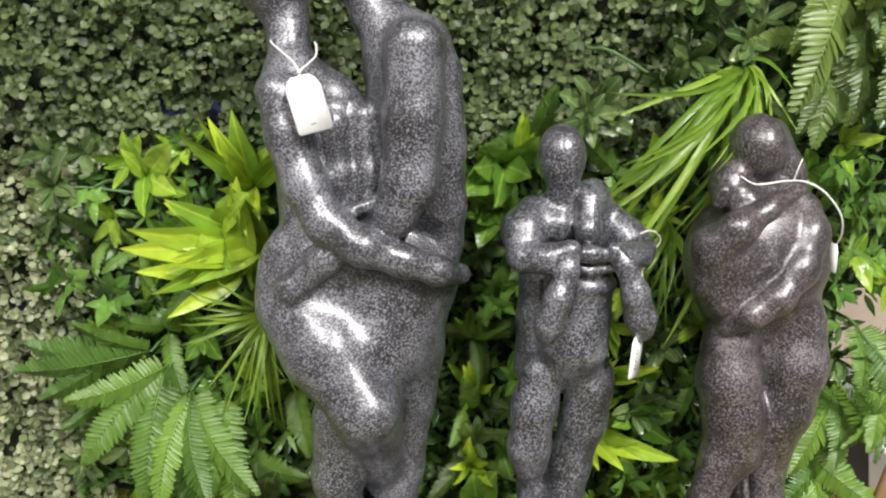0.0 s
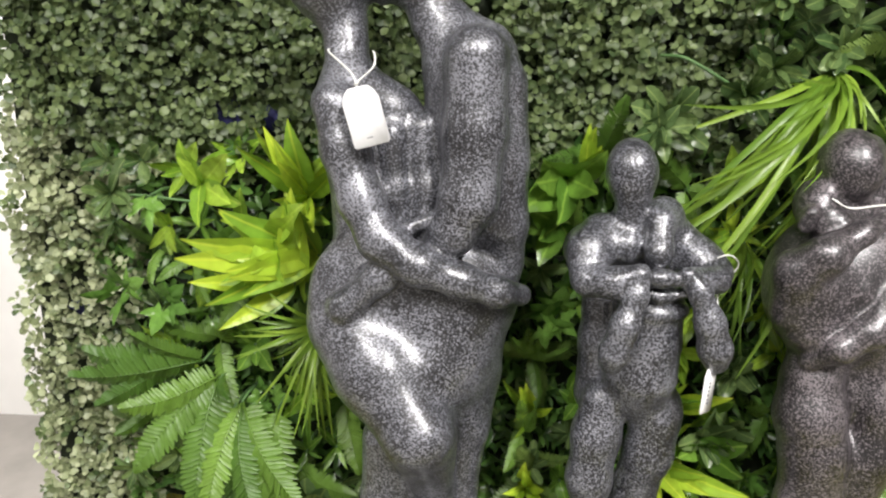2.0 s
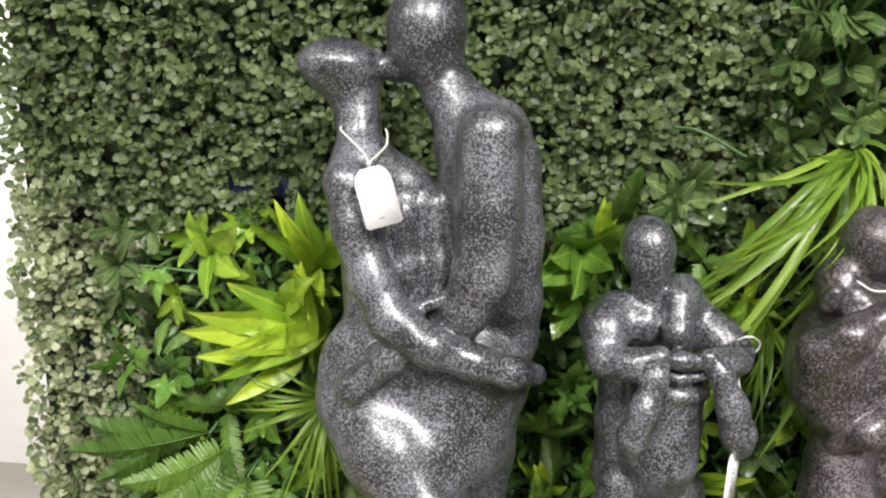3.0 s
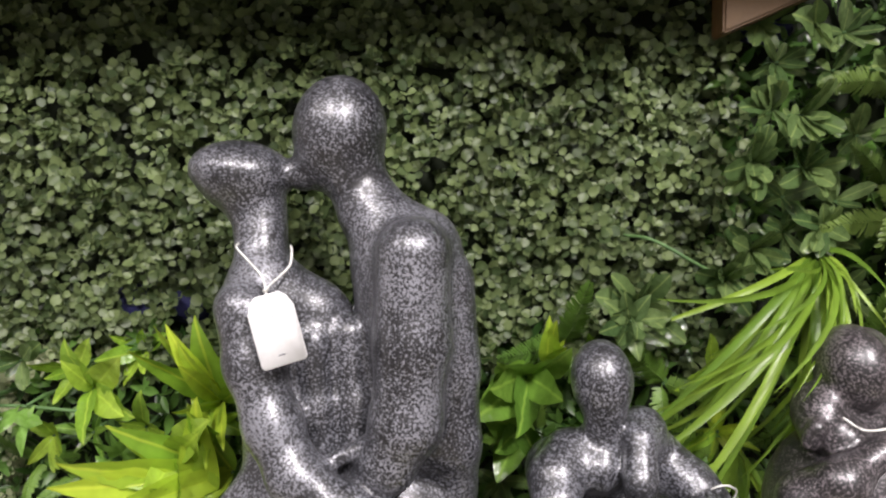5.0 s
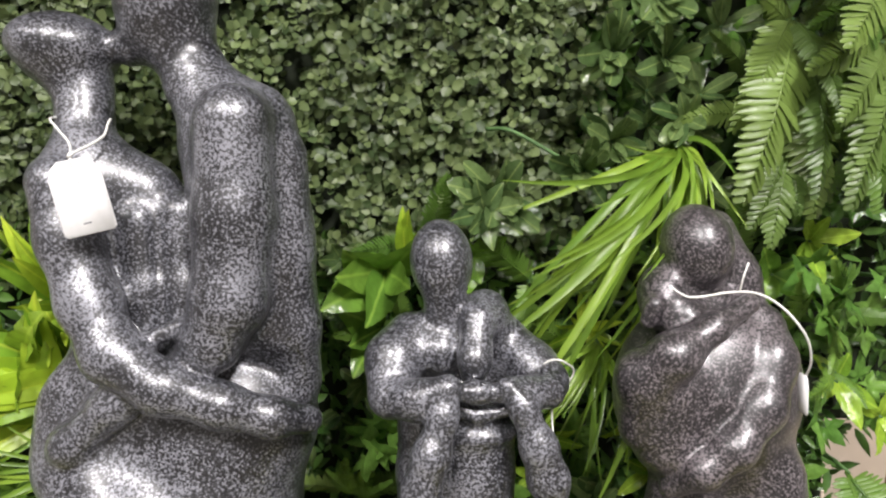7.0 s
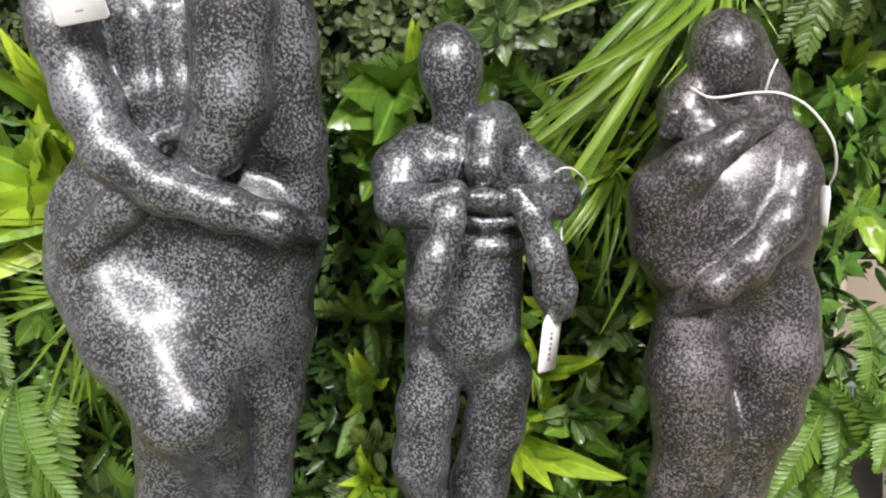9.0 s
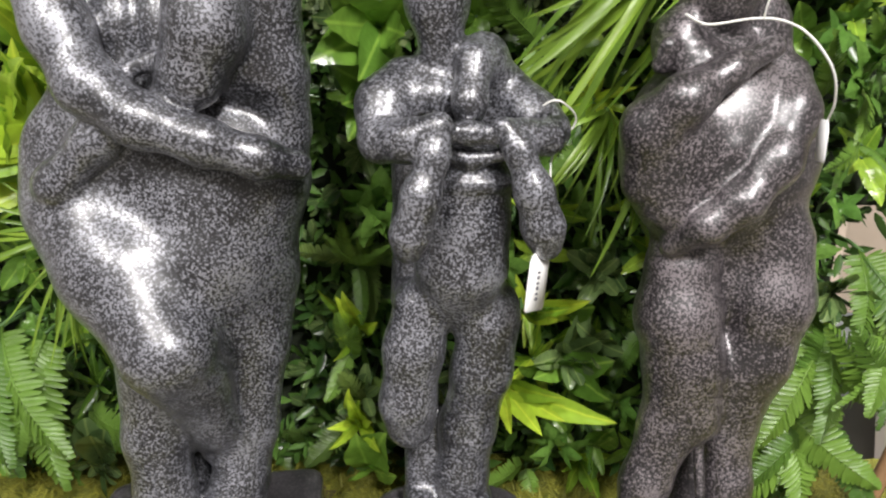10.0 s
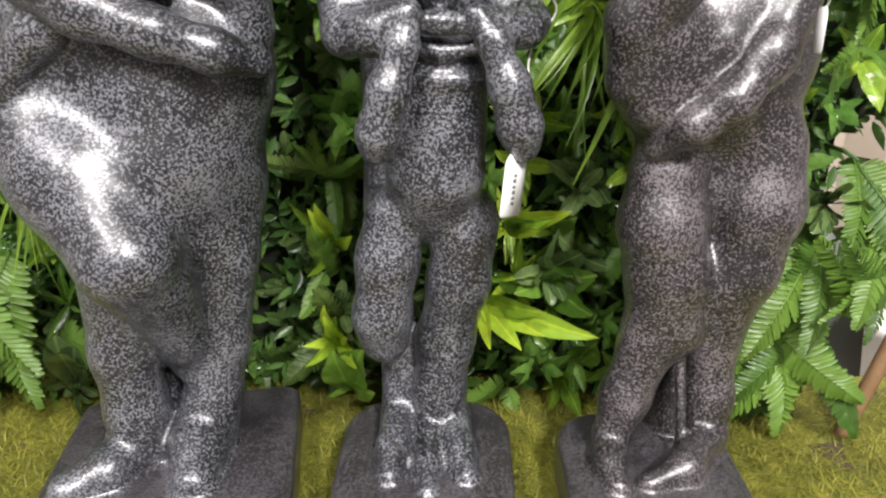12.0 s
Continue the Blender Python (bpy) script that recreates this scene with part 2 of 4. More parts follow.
class Clay:
    """A solid blended from capsules, ellipsoids and rounded boxes."""

    def __init__(self, lo, hi, step=0.0028):
        self.lo, self.step = np.array(lo, float), step
        axes = [np.arange(lo[k], hi[k], step, dtype=np.float32) for k in range(3)]
        self.x, self.y, self.z = np.meshgrid(*axes, indexing="ij")
        self.d = np.full(self.x.shape, 1.0, np.float32)

    def blend(self, d, k):
        h = np.clip(0.5 + 0.5 * (self.d - d) / k, 0, 1)
        self.d = (self.d * (1 - h) + d * h - k * h * (1 - h)).astype(np.float32)

    def window(self, lo, hi):
        """The stretch of the grid between two corners."""
        cut = []
        for k in range(3):
            i0 = int((lo[k] - self.lo[k]) / self.step)
            i1 = int((hi[k] - self.lo[k]) / self.step) + 2
            cut.append(slice(max(0, i0), max(1, i1)))
        return tuple(cut)

    def merge(self, w, d, k):
        old = self.d[w]
        h = np.clip(0.5 + 0.5 * (old - d) / k, 0, 1)
        self.d[w] = old * (1 - h) + d * h - k * h * (1 - h)

    def limb(self, points, radii, k=0.012, flat=1.0):
        far = max(radii) * max(1.0, flat) + k + 0.03
        w = self.window([min(p[j] for p in points) - far for j in range(3)], [max(p[j] for p in points) + far for j in range(3)])
        x, y, z = self.x[w], self.y[w], self.z[w]
        best = None
        for a, b, ra, rb in zip(points, points[1:], radii, radii[1:]):
            ax, ay, az = a
            bx, by, bz = b
            vx, vy, vz = bx - ax, (by - ay) / flat, bz - az
            px, py, pz = x - ax, (y - ay) / flat, z - az
            t = np.clip((px * vx + py * vy + pz * vz) / (vx * vx + vy * vy + vz * vz), 0, 1)
            d = np.sqrt((px - t * vx) ** 2 + (py - t * vy) ** 2 + (pz - t * vz) ** 2) - (ra + (rb - ra) * t)
            if best is None:
                best = d
            else:
                h = np.clip(0.5 + 0.5 * (best - d) / 0.010, 0, 1)
                best = best * (1 - h) + d * h - 0.010 * h * (1 - h)
        self.merge(w, best, k)

    def egg(self, c, r, k=0.012, lean=0.0):
        far = max(r) + k + 0.03
        w = self.window([v - far for v in c], [v + far for v in c])
        s, co = math.sin(radians(lean)), math.cos(radians(lean))
        px, py, pz = self.x[w] - c[0], self.y[w] - c[1], self.z[w] - c[2]
        px, pz = px * co - pz * s, px * s + pz * co
        k0 = np.sqrt((px / r[0]) ** 2 + (py / r[1]) ** 2 + (pz / r[2]) ** 2) + 1e-6
        k1 = np.sqrt((px / r[0] ** 2) ** 2 + (py / r[1] ** 2) ** 2 + (pz / r[2] ** 2) ** 2) + 1e-6
        self.merge(w, k0 * (k0 - 1) / k1, k)

    def block(self, c, half, corner, edge, turn=0.0, k=0.006):
        s, co = math.sin(radians(turn)), math.cos(radians(turn))
        px, py, pz = self.x - c[0], self.y - c[1], self.z - c[2]
        px, py = px * co + py * s, -px * s + py * co
        qx, qy = np.abs(px) - half[0] + corner, np.abs(py) - half[1] + corner
        flat = np.sqrt(np.maximum(qx, 0) ** 2 + np.maximum(qy, 0) ** 2) + np.minimum(np.maximum(qx, qy), 0) - corner
        wx, wz = flat + edge, np.abs(pz) - half[2] + edge
        self.blend(np.sqrt(np.maximum(wx, 0) ** 2 + np.maximum(wz, 0) ** 2) + np.minimum(np.maximum(wx, wz), 0) - edge, k)

    def done(self, name, mat, label):
        verts, faces = surface(self.d, self.lo, self.step)
        me = bpy.data.meshes.new(name)
        base = np.array([verts[:, 0].mean(), verts[:, 1].mean(), 0])
        me.from_pydata((verts - base).tolist(), [], faces.tolist())
        me.materials.append(mat)
        me.materials.append(PLINTH)
        low = verts[faces][:, :, 2].max(1) < 0.0415
        me.polygons.foreach_set("material_index", low.astype(np.int32))
        me.shade_smooth()
        ob = new(name, me)
        ob.matrix_basis = pose(base[0], base[1], Z0)
        return tagged(ob, label, "statue", "embracing couple statues")


def tall_statue():
    c = Clay((-0.23, 0.52, -0.01), (0.07, 0.78, 0.70), 0.0025)
    # legs
    c.limb([(-0.102, 0.634, 0.193), (-0.106, 0.634, 0.128), (-0.105, 0.632, 0.079), (-0.102, 0.626, 0.052)], [0.027, 0.0245, 0.0221, 0.0222], 0.012)
    c.limb([(-0.025, 0.675, 0.244), (-0.033, 0.668, 0.192), (-0.043, 0.66, 0.124), (-0.051, 0.65, 0.078), (-0.056, 0.642, 0.052)], [0.0252, 0.0229, 0.022, 0.0213, 0.0219], 0.012)
    c.limb([(-0.076, 0.69, 0.198), (-0.091, 0.685, 0.109), (-0.098, 0.675, 0.05)], [0.0269, 0.0236, 0.0193], 0.008)
    # hips and crossed thighs
    c.egg((-0.114, 0.63, 0.339), (0.0598, 0.022, 0.0558), 0.02, -8)
    c.egg((-0.054, 0.668, 0.333), (0.0681, 0.05, 0.0638), 0.03, 0)
    c.limb([(-0.137, 0.64, 0.306), (-0.108, 0.625, 0.267), (-0.071, 0.594, 0.219), (-0.07, 0.604, 0.197)], [0.0421, 0.0441, 0.0312, 0.025], 0.014)
    c.limb([(-0.066, 0.612, 0.194), (-0.062, 0.635, 0.141), (-0.066, 0.648, 0.11)], [0.0282, 0.0191, 0.0124], 0.01)
    c.limb([(-0.047, 0.672, 0.319), (-0.052, 0.668, 0.266), (-0.058, 0.668, 0.21), (-0.058, 0.675, 0.157)], [0.0582, 0.0507, 0.0407, 0.0326], 0.014)
    c.limb([(-0.056, 0.646, 0.321), (-0.057, 0.634, 0.277), (-0.067, 0.632, 0.226)], [0.035, 0.0321, 0.0227], 0.024)
    c.limb([(-0.102, 0.656, 0.292), (-0.083, 0.632, 0.239)], [0.0385, 0.0275], 0.024)
    c.limb([(-0.139, 0.62, 0.318), (-0.099, 0.6, 0.275), (-0.062, 0.58, 0.224)], [0.0134, 0.0139, 0.0144], 0.01)
    # the two torsos
    c.limb([(-0.13, 0.648, 0.5), (-0.126, 0.652, 0.451), (-0.119, 0.66, 0.377)], [0.0325, 0.0311, 0.0371], 0.016)
    c.limb([(-0.097, 0.655, 0.483), (-0.093, 0.658, 0.383)], [0.0272, 0.0318], 0.012)
    c.limb([(-0.033, 0.652, 0.532), (-0.024, 0.655, 0.467), (-0.023, 0.66, 0.413)], [0.0402, 0.04, 0.04], 0.008)
    c.limb([(-0.06, 0.652, 0.57), (-0.024, 0.648, 0.543)], [0.019, 0.0311], 0.012)
    # heads leaning together
    c.limb([(-0.153, 0.655, 0.592), (-0.141, 0.655, 0.571), (-0.138, 0.65, 0.55), (-0.137, 0.645, 0.522)], [0.0257, 0.0183, 0.0169, 0.018], 0.012)
    c.egg((-0.154, 0.658, 0.6), (0.0383, 0.036, 0.0233), 0.01, 6)
    c.limb([(-0.135, 0.645, 0.521), (-0.098, 0.65, 0.502)], [0.0189, 0.0191], 0.014)
    c.limb([(-0.135, 0.64, 0.525), (-0.145, 0.622, 0.506)], [0.017, 0.0172], 0.014)
    c.egg((-0.08, 0.655, 0.63), (0.0342, 0.038, 0.0396), 0.008, 8)
    c.limb([(-0.089, 0.655, 0.608), (-0.107, 0.655, 0.599), (-0.113, 0.655, 0.6)], [0.0233, 0.0108, 0.0058], 0.01)
    c.limb([(-0.072, 0.658, 0.6), (-0.05, 0.655, 0.561)], [0.0218, 0.0235], 0.014)
    # arms
    c.limb([(-0.024, 0.61, 0.542), (-0.025, 0.61, 0.483), (-0.03, 0.608, 0.427), (-0.043, 0.61, 0.398), (-0.061, 0.617, 0.383)], [0.0247, 0.0252, 0.0237, 0.0185, 0.0123], 0.012)
    c.limb([(0.001, 0.64, 0.521), (0.001, 0.64, 0.455), (0.002, 0.652, 0.398), (0.002, 0.665, 0.36)], [0.0167, 0.018, 0.0187, 0.0182], 0.012)
    c.limb([(-0.098, 0.634, 0.478), (-0.094, 0.632, 0.43), (-0.092, 0.63, 0.386)], [0.0144, 0.0136, 0.0127], 0.005)
    c.limb([(-0.073, 0.64, 0.483), (-0.068, 0.637, 0.43), (-0.067, 0.63, 0.387)], [0.0135, 0.0145, 0.0136], 0.005)
    c.limb([(-0.053, 0.61, 0.413), (-0.08, 0.606, 0.402)], [0.0065, 0.0056], 0.004)
    c.limb([(-0.081, 0.606, 0.378), (-0.104, 0.603, 0.36), (-0.137, 0.608, 0.33), (-0.162, 0.628, 0.306)], [0.0127, 0.0132, 0.0131, 0.0101], 0.0035)
    c.limb([(-0.096, 0.608, 0.376), (-0.12, 0.61, 0.36), (-0.15, 0.622, 0.337)], [0.0043, 0.0048, 0.0045], 0.003)
    c.limb([(-0.142, 0.617, 0.503), (-0.134, 0.612, 0.467), (-0.12, 0.606, 0.426), (-0.103, 0.598, 0.394), (-0.07, 0.592, 0.373), (-0.034, 0.598, 0.359), (-0.004, 0.61, 0.347), (0.016, 0.63, 0.339)], [0.0197, 0.0192, 0.0188, 0.018, 0.0159, 0.0141, 0.0125, 0.01], 0.005)
    # feet and plinth
    c.limb([(-0.107, 0.632, 0.046), (-0.116, 0.598, 0.046), (-0.138, 0.578, 0.044)], [0.0208, 0.0171, 0.0132], 0.01)
    c.limb([(-0.058, 0.647, 0.056), (-0.056, 0.619, 0.05), (-0.05, 0.591, 0.044)], [0.022, 0.0203, 0.016], 0.01)
    c.block((-0.076, 0.621, 0.020), (0.092, 0.093, 0.020), 0.016, 0.004, 10)
    return c.done("couple_statue", STONE_GREY, "tall speckled grey resin statue of a kissing couple")


def small_statue():
    c = Clay((0.02, 0.52, -0.01), (0.23, 0.76, 0.52), 0.0022)
    # legs
    c.limb([(0.148, 0.65, 0.221), (0.143, 0.655, 0.177), (0.133, 0.668, 0.122), (0.128, 0.668, 0.074), (0.126, 0.662, 0.046)], [0.0234, 0.0223, 0.0218, 0.0207, 0.0167], 0.012)
    c.limb([(0.096, 0.69, 0.13), (0.096, 0.672, 0.049)], [0.0167, 0.0152], 0.006)
    c.limb([(0.112, 0.69, 0.109), (0.112, 0.678, 0.045)], [0.0178, 0.0124], 0.006)
    c.egg((0.125, 0.66, 0.234), (0.0412, 0.028, 0.0223), 0.014, 0)
    c.limb([(0.098, 0.648, 0.232), (0.092, 0.645, 0.199), (0.087, 0.642, 0.155), (0.088, 0.645, 0.135)], [0.0212, 0.0218, 0.0203, 0.0185], 0.004)
    # bodies
    c.limb([(0.131, 0.64, 0.327), (0.13, 0.64, 0.294), (0.127, 0.642, 0.265), (0.126, 0.646, 0.252)], [0.0308, 0.0293, 0.0316, 0.0275], 0.01)
    c.limb([(0.093, 0.668, 0.337), (0.094, 0.672, 0.284), (0.092, 0.672, 0.229)], [0.0175, 0.0181, 0.0195], 0.006)
    c.limb([(0.082, 0.672, 0.372), (0.146, 0.672, 0.372)], [0.0257, 0.0255], 0.012)
    c.limb([(0.092, 0.652, 0.387), (0.108, 0.645, 0.383)], [0.0166, 0.0175], 0.01)
    # heads
    c.limb([(0.112, 0.645, 0.425), (0.113, 0.655, 0.402)], [0.0145, 0.0165], 0.01)
    c.egg((0.11, 0.648, 0.447), (0.0223, 0.026, 0.0299), 0.006, -4)
    c.egg((0.141, 0.655, 0.406), (0.0184, 0.022, 0.0195), 0.006, 0)
    c.limb([(0.135, 0.636, 0.407), (0.132, 0.622, 0.382), (0.131, 0.622, 0.369)], [0.0128, 0.01, 0.0075], 0.006)
    # folded arms
    c.limb([(0.087, 0.655, 0.391), (0.076, 0.64, 0.378), (0.074, 0.625, 0.359)], [0.0183, 0.019, 0.016], 0.008)
    c.limb([(0.075, 0.618, 0.356), (0.094, 0.605, 0.359), (0.111, 0.598, 0.368)], [0.0135, 0.0124, 0.0093], 0.006)
    c.limb([(0.155, 0.662, 0.39), (0.175, 0.648, 0.37), (0.185, 0.636, 0.362)], [0.0159, 0.0165, 0.0146], 0.008)
    c.limb([(0.182, 0.624, 0.359), (0.165, 0.612, 0.36), (0.152, 0.605, 0.367)], [0.0127, 0.0106, 0.0068], 0.005)
    c.limb([(0.114, 0.598, 0.37), (0.11, 0.594, 0.351), (0.102, 0.59, 0.327), (0.095, 0.592, 0.302), (0.093, 0.595, 0.291)], [0.0078, 0.0085, 0.0111, 0.0116, 0.0093], 0.003)
    c.limb([(0.153, 0.602, 0.369), (0.163, 0.601, 0.354), (0.173, 0.6, 0.328), (0.18, 0.604, 0.304), (0.183, 0.607, 0.291)], [0.0057, 0.0082, 0.0112, 0.0126, 0.0101], 0.003)
    c.limb([(0.114, 0.607, 0.364), (0.132, 0.605, 0.364), (0.154, 0.607, 0.362)], [0.0062, 0.0061, 0.0058], 0.003)
    c.limb([(0.118, 0.614, 0.351), (0.133, 0.612, 0.346), (0.153, 0.613, 0.349)], [0.0056, 0.0048, 0.0048], 0.003)
    c.egg((0.134, 0.628, 0.33), (0.0286, 0.022, 0.0093), 0.006, 0)
    # feet and plinth
    c.limb([(0.095, 0.664, 0.052), (0.094, 0.628, 0.046), (0.093, 0.602, 0.042)], [0.0153, 0.0128, 0.0093], 0.006)
    c.limb([(0.12, 0.648, 0.05), (0.12, 0.614, 0.044), (0.122, 0.588, 0.041)], [0.0127, 0.0086, 0.0062], 0.006)
    c.limb([(0.139, 0.665, 0.052), (0.144, 0.629, 0.046), (0.15, 0.603, 0.042)], [0.0153, 0.0118, 0.0084], 0.006)
    c.block((0.118, 0.630, 0.020), (0.068, 0.077, 0.020), 0.045, 0.004)
    return c.done("couple_statue", STONE_GREY, "small speckled grey resin statue of a couple with folded arms")


def round_statue():
    c = Clay((0.18, 0.52, -0.01), (0.42, 0.76, 0.53), 0.0022)
    # legs
    c.limb([(0.294, 0.655, 0.192), (0.289, 0.655, 0.131), (0.273, 0.648, 0.084), (0.263, 0.64, 0.056)], [0.0254, 0.0214, 0.0183, 0.0137], 0.01)
    c.limb([(0.339, 0.665, 0.178), (0.34, 0.668, 0.124), (0.341, 0.66, 0.078), (0.34, 0.65, 0.05)], [0.0259, 0.0201, 0.0187, 0.0169], 0.01)
    c.limb([(0.323, 0.69, 0.112), (0.322, 0.675, 0.045)], [0.0193, 0.021], 0.006)
    c.limb([(0.314, 0.66, 0.128), (0.316, 0.632, 0.05)], [0.0043, 0.0039], 0.003)
    c.egg((0.328, 0.68, 0.247), (0.0609, 0.03, 0.0478), 0.014, 0)
    c.limb([(0.288, 0.66, 0.26), (0.288, 0.656, 0.223), (0.296, 0.657, 0.186), (0.303, 0.657, 0.142)], [0.0259, 0.03, 0.0283, 0.0254], 0.008)
    c.limb([(0.357, 0.668, 0.278), (0.357, 0.664, 0.235), (0.35, 0.666, 0.187), (0.341, 0.67, 0.135)], [0.0275, 0.0304, 0.0286, 0.0233], 0.006)
    # bodies
    c.egg((0.312, 0.675, 0.343), (0.0713, 0.05, 0.0738), 0.02, 0)
    c.limb([(0.268, 0.645, 0.354), (0.272, 0.648, 0.313)], [0.0279, 0.023], 0.014)
    # heads
    c.egg((0.296, 0.66, 0.454), (0.0249, 0.032, 0.0317), 0.006, -6)
    c.limb([(0.313, 0.675, 0.464), (0.331, 0.678, 0.43), (0.339, 0.672, 0.399)], [0.017, 0.0182, 0.0174], 0.008)
    c.egg((0.271, 0.66, 0.419), (0.0166, 0.024, 0.0224), 0.01, 0)
    c.limb([(0.275, 0.662, 0.422), (0.309, 0.662, 0.411)], [0.0139, 0.0155], 0.01)
    c.limb([(0.259, 0.636, 0.416), (0.256, 0.64, 0.404)], [0.0063, 0.006], 0.006)
    c.limb([(0.281, 0.64, 0.408), (0.277, 0.638, 0.399)], [0.0089, 0.0074], 0.005)
    c.limb([(0.268, 0.65, 0.41), (0.285, 0.646, 0.403), (0.301, 0.648, 0.402)], [0.0114, 0.0121, 0.0106], 0.01)
    # arms
    c.limb([(0.328, 0.642, 0.415), (0.297, 0.625, 0.402), (0.268, 0.62, 0.383), (0.253, 0.634, 0.364), (0.255, 0.645, 0.326)], [0.0074, 0.0087, 0.0159, 0.0197, 0.0181], 0.004)
    c.limb([(0.312, 0.644, 0.366), (0.306, 0.637, 0.35), (0.302, 0.636, 0.328), (0.285, 0.64, 0.3)], [0.0084, 0.0099, 0.0092, 0.0067], 0.004)
    c.limb([(0.347, 0.665, 0.393), (0.346, 0.648, 0.373), (0.333, 0.632, 0.343), (0.312, 0.622, 0.317), (0.292, 0.624, 0.3), (0.275, 0.642, 0.282)], [0.018, 0.0183, 0.0165, 0.0131, 0.0114, 0.0088], 0.0035)
    # feet and plinth
    c.limb([(0.264, 0.648, 0.05), (0.259, 0.618, 0.046), (0.261, 0.594, 0.042)], [0.0135, 0.0111, 0.0086], 0.006)
    c.limb([(0.338, 0.646, 0.05), (0.313, 0.611, 0.046), (0.285, 0.598, 0.042)], [0.0168, 0.0126, 0.0082], 0.006)
    c.block((0.291, 0.618, 0.020), (0.067, 0.072, 0.020), 0.04, 0.004)
    return c.done("couple_statue", STONE_BROWN, "rounded speckled brown-grey resin statue of a hugging couple")


tall_statue()
small_statue()
round_statue()


# ---- hedge ----
def leaf_cloud(name, centres, normals, sizes, mat, label, category, petals=(3, 5), shape=((0.0, 0.05), (0.3, 0.42), (0.7, 0.44), (1.0, 0.06)), gap=0.15, cup=0.25, seed=1):
    """Whorls of small leaves, each whorl facing along its normal; one mesh."""
    g = np.random.default_rng(seed)
    verts, faces = [], []
    rows = len(shape)
    base = []
    for t, w in shape:
        base += [(-w, t, abs(w) * 0.35), (0, t, 0), (w, t, abs(w) * 0.35)]
    base = np.array(base)
    quads = []
    for r in range(rows - 1):
        for s in range(2):
            quads.append((3 * r + s, 3 * r + s + 1, 3 * r + s + 4, 3 * r + s + 3))
    quads = np.array(quads)
    vs, fs, n = [], [], 0
    for c, nn, size in zip(centres, normals, sizes):
        nn = nn / np.linalg.norm(nn)
        u = np.cross(nn, (0.3, 0.2, 0.9))
        u /= np.linalg.norm(u)
        v = np.cross(nn, u)
        turn = g.uniform(0, 6.28)
        count = g.integers(petals[0], petals[1] + 1)
        for k in range(count):
            a = turn + 6.2832 * k / count + g.normal(0, 0.25)
            out = math.cos(a) * u + math.sin(a) * v
            e = cup + g.normal(0, 0.35)
            y = math.cos(e) * out + math.sin(e) * nn
            z = -math.sin(e) * out + math.cos(e) * nn
            x = np.cross(y, z)
            s = size * g.uniform(0.75, 1.25)
            p = c + y * gap * s + s * (base[:, :1] * x + base[:, 1:2] * y + base[:, 2:] * z)
            vs.append(p)
            fs.append(quads + n)
            n += len(base)
    me = bpy.data.meshes.new(name)
    me.from_pydata(np.concatenate(vs).tolist(), [], np.concatenate(fs).tolist())
    me.materials.append(mat)
    me.shade_smooth()
    return tagged(new(name, me), label, category, "", "stuff")


def hedge_points(x0, x1, h0, h1, per_m2, keep, seed):
    g = np.random.default_rng(seed)
    n = int(per_m2 * (x1 - x0) * (h1 - h0))
    pts, nrm, size = [], [], []
    for _ in range(n):
        x, h = g.uniform(x0, x1), g.uniform(h0, h1)
        if not keep(x, h):
            continue
        lump = noise.noise((x * 14, h * 14, 3.1)) * 0.014 + noise.noise((x * 45, h * 45, 9.0)) * 0.008
        deep = g.uniform(0, 1) ** 1.5 * 0.04
        pts.append((x, WALL + 0.004 - lump + deep, Z0 + h))
        nrm.append((g.normal(0, 0.45), -1, g.normal(0.25, 0.45)))
        size.append(g.uniform(0.0065, 0.0100))
    return pts, nrm, size


def boxwood_here(x, h):
    wob = 0.03 * noise.noise((x * 9, h * 9, 0.5))
    edge = -0.565 + 0.02 * noise.noise((h * 8, 2.0, 1.0))
    if x < edge or x > 0.26 + wob + 0.25 * max(0, 0.58 - h):
        return False
    if (x + 0.297) ** 2 / 4 + (h - 0.483) ** 2 < 0.008 ** 2 or (x + 0.50) ** 2 / 3 + (h - 0.258) ** 2 < 0.009 ** 2:
        return False
    return h > 0.42 + wob or x < -0.42 + wob


def pale_here(x, h):
    return boxwood_here(x, h) and x < -0.30 + 0.1 * noise.noise((x * 7, h * 7, 5.0)) and h < 0.47 + 0.1 * noise.noise((x * 6, h * 6, 8.0)) and noise.noise((x * 40, h * 40, 2.0)) > -0.25


p, n, s = hedge_points(-0.60, -0.25, -0.15, 0.55, 16500, pale_here, 6)
leaf_cloud("pale_boxwood", p, n, s, PALE_LEAF, "pale sage artificial boxwood sprigs with small round leaves", "hedge", (3, 5), seed=4)
p, n, s = hedge_points(-0.60, 0.42, -0.02, 0.81, 16500, lambda x, h: boxwood_here(x, h) and not pale_here(x, h), 5)
leaf_cloud("boxwood_hedge", p, n, s, BOX_LEAF, "dense artificial boxwood hedge with small dull green leaves", "hedge", (3, 5), seed=2)


def lower_here(x, h):
    return -0.47 < x < (0.475 if h < 0.27 else 0.56) and (h < 0.46 or x > 0.24)


p, n, s = hedge_points(-0.47, 0.56, 0.0, 0.80, 5200, lower_here, 9)
p = [(x, y + 0.010, z) for x, y, z in p]
leaf_cloud("small_foliage", p, n, [q * 2.4 for q in s], UNDER_LEAF, "tangle of small dark green artificial leaves deep in the hedge", "foliage", (2, 4),
           ((0.0, 0.03), (0.25, 0.17), (0.6, 0.16), (1.0, 0.01)), 0.1, 0.45, 8)


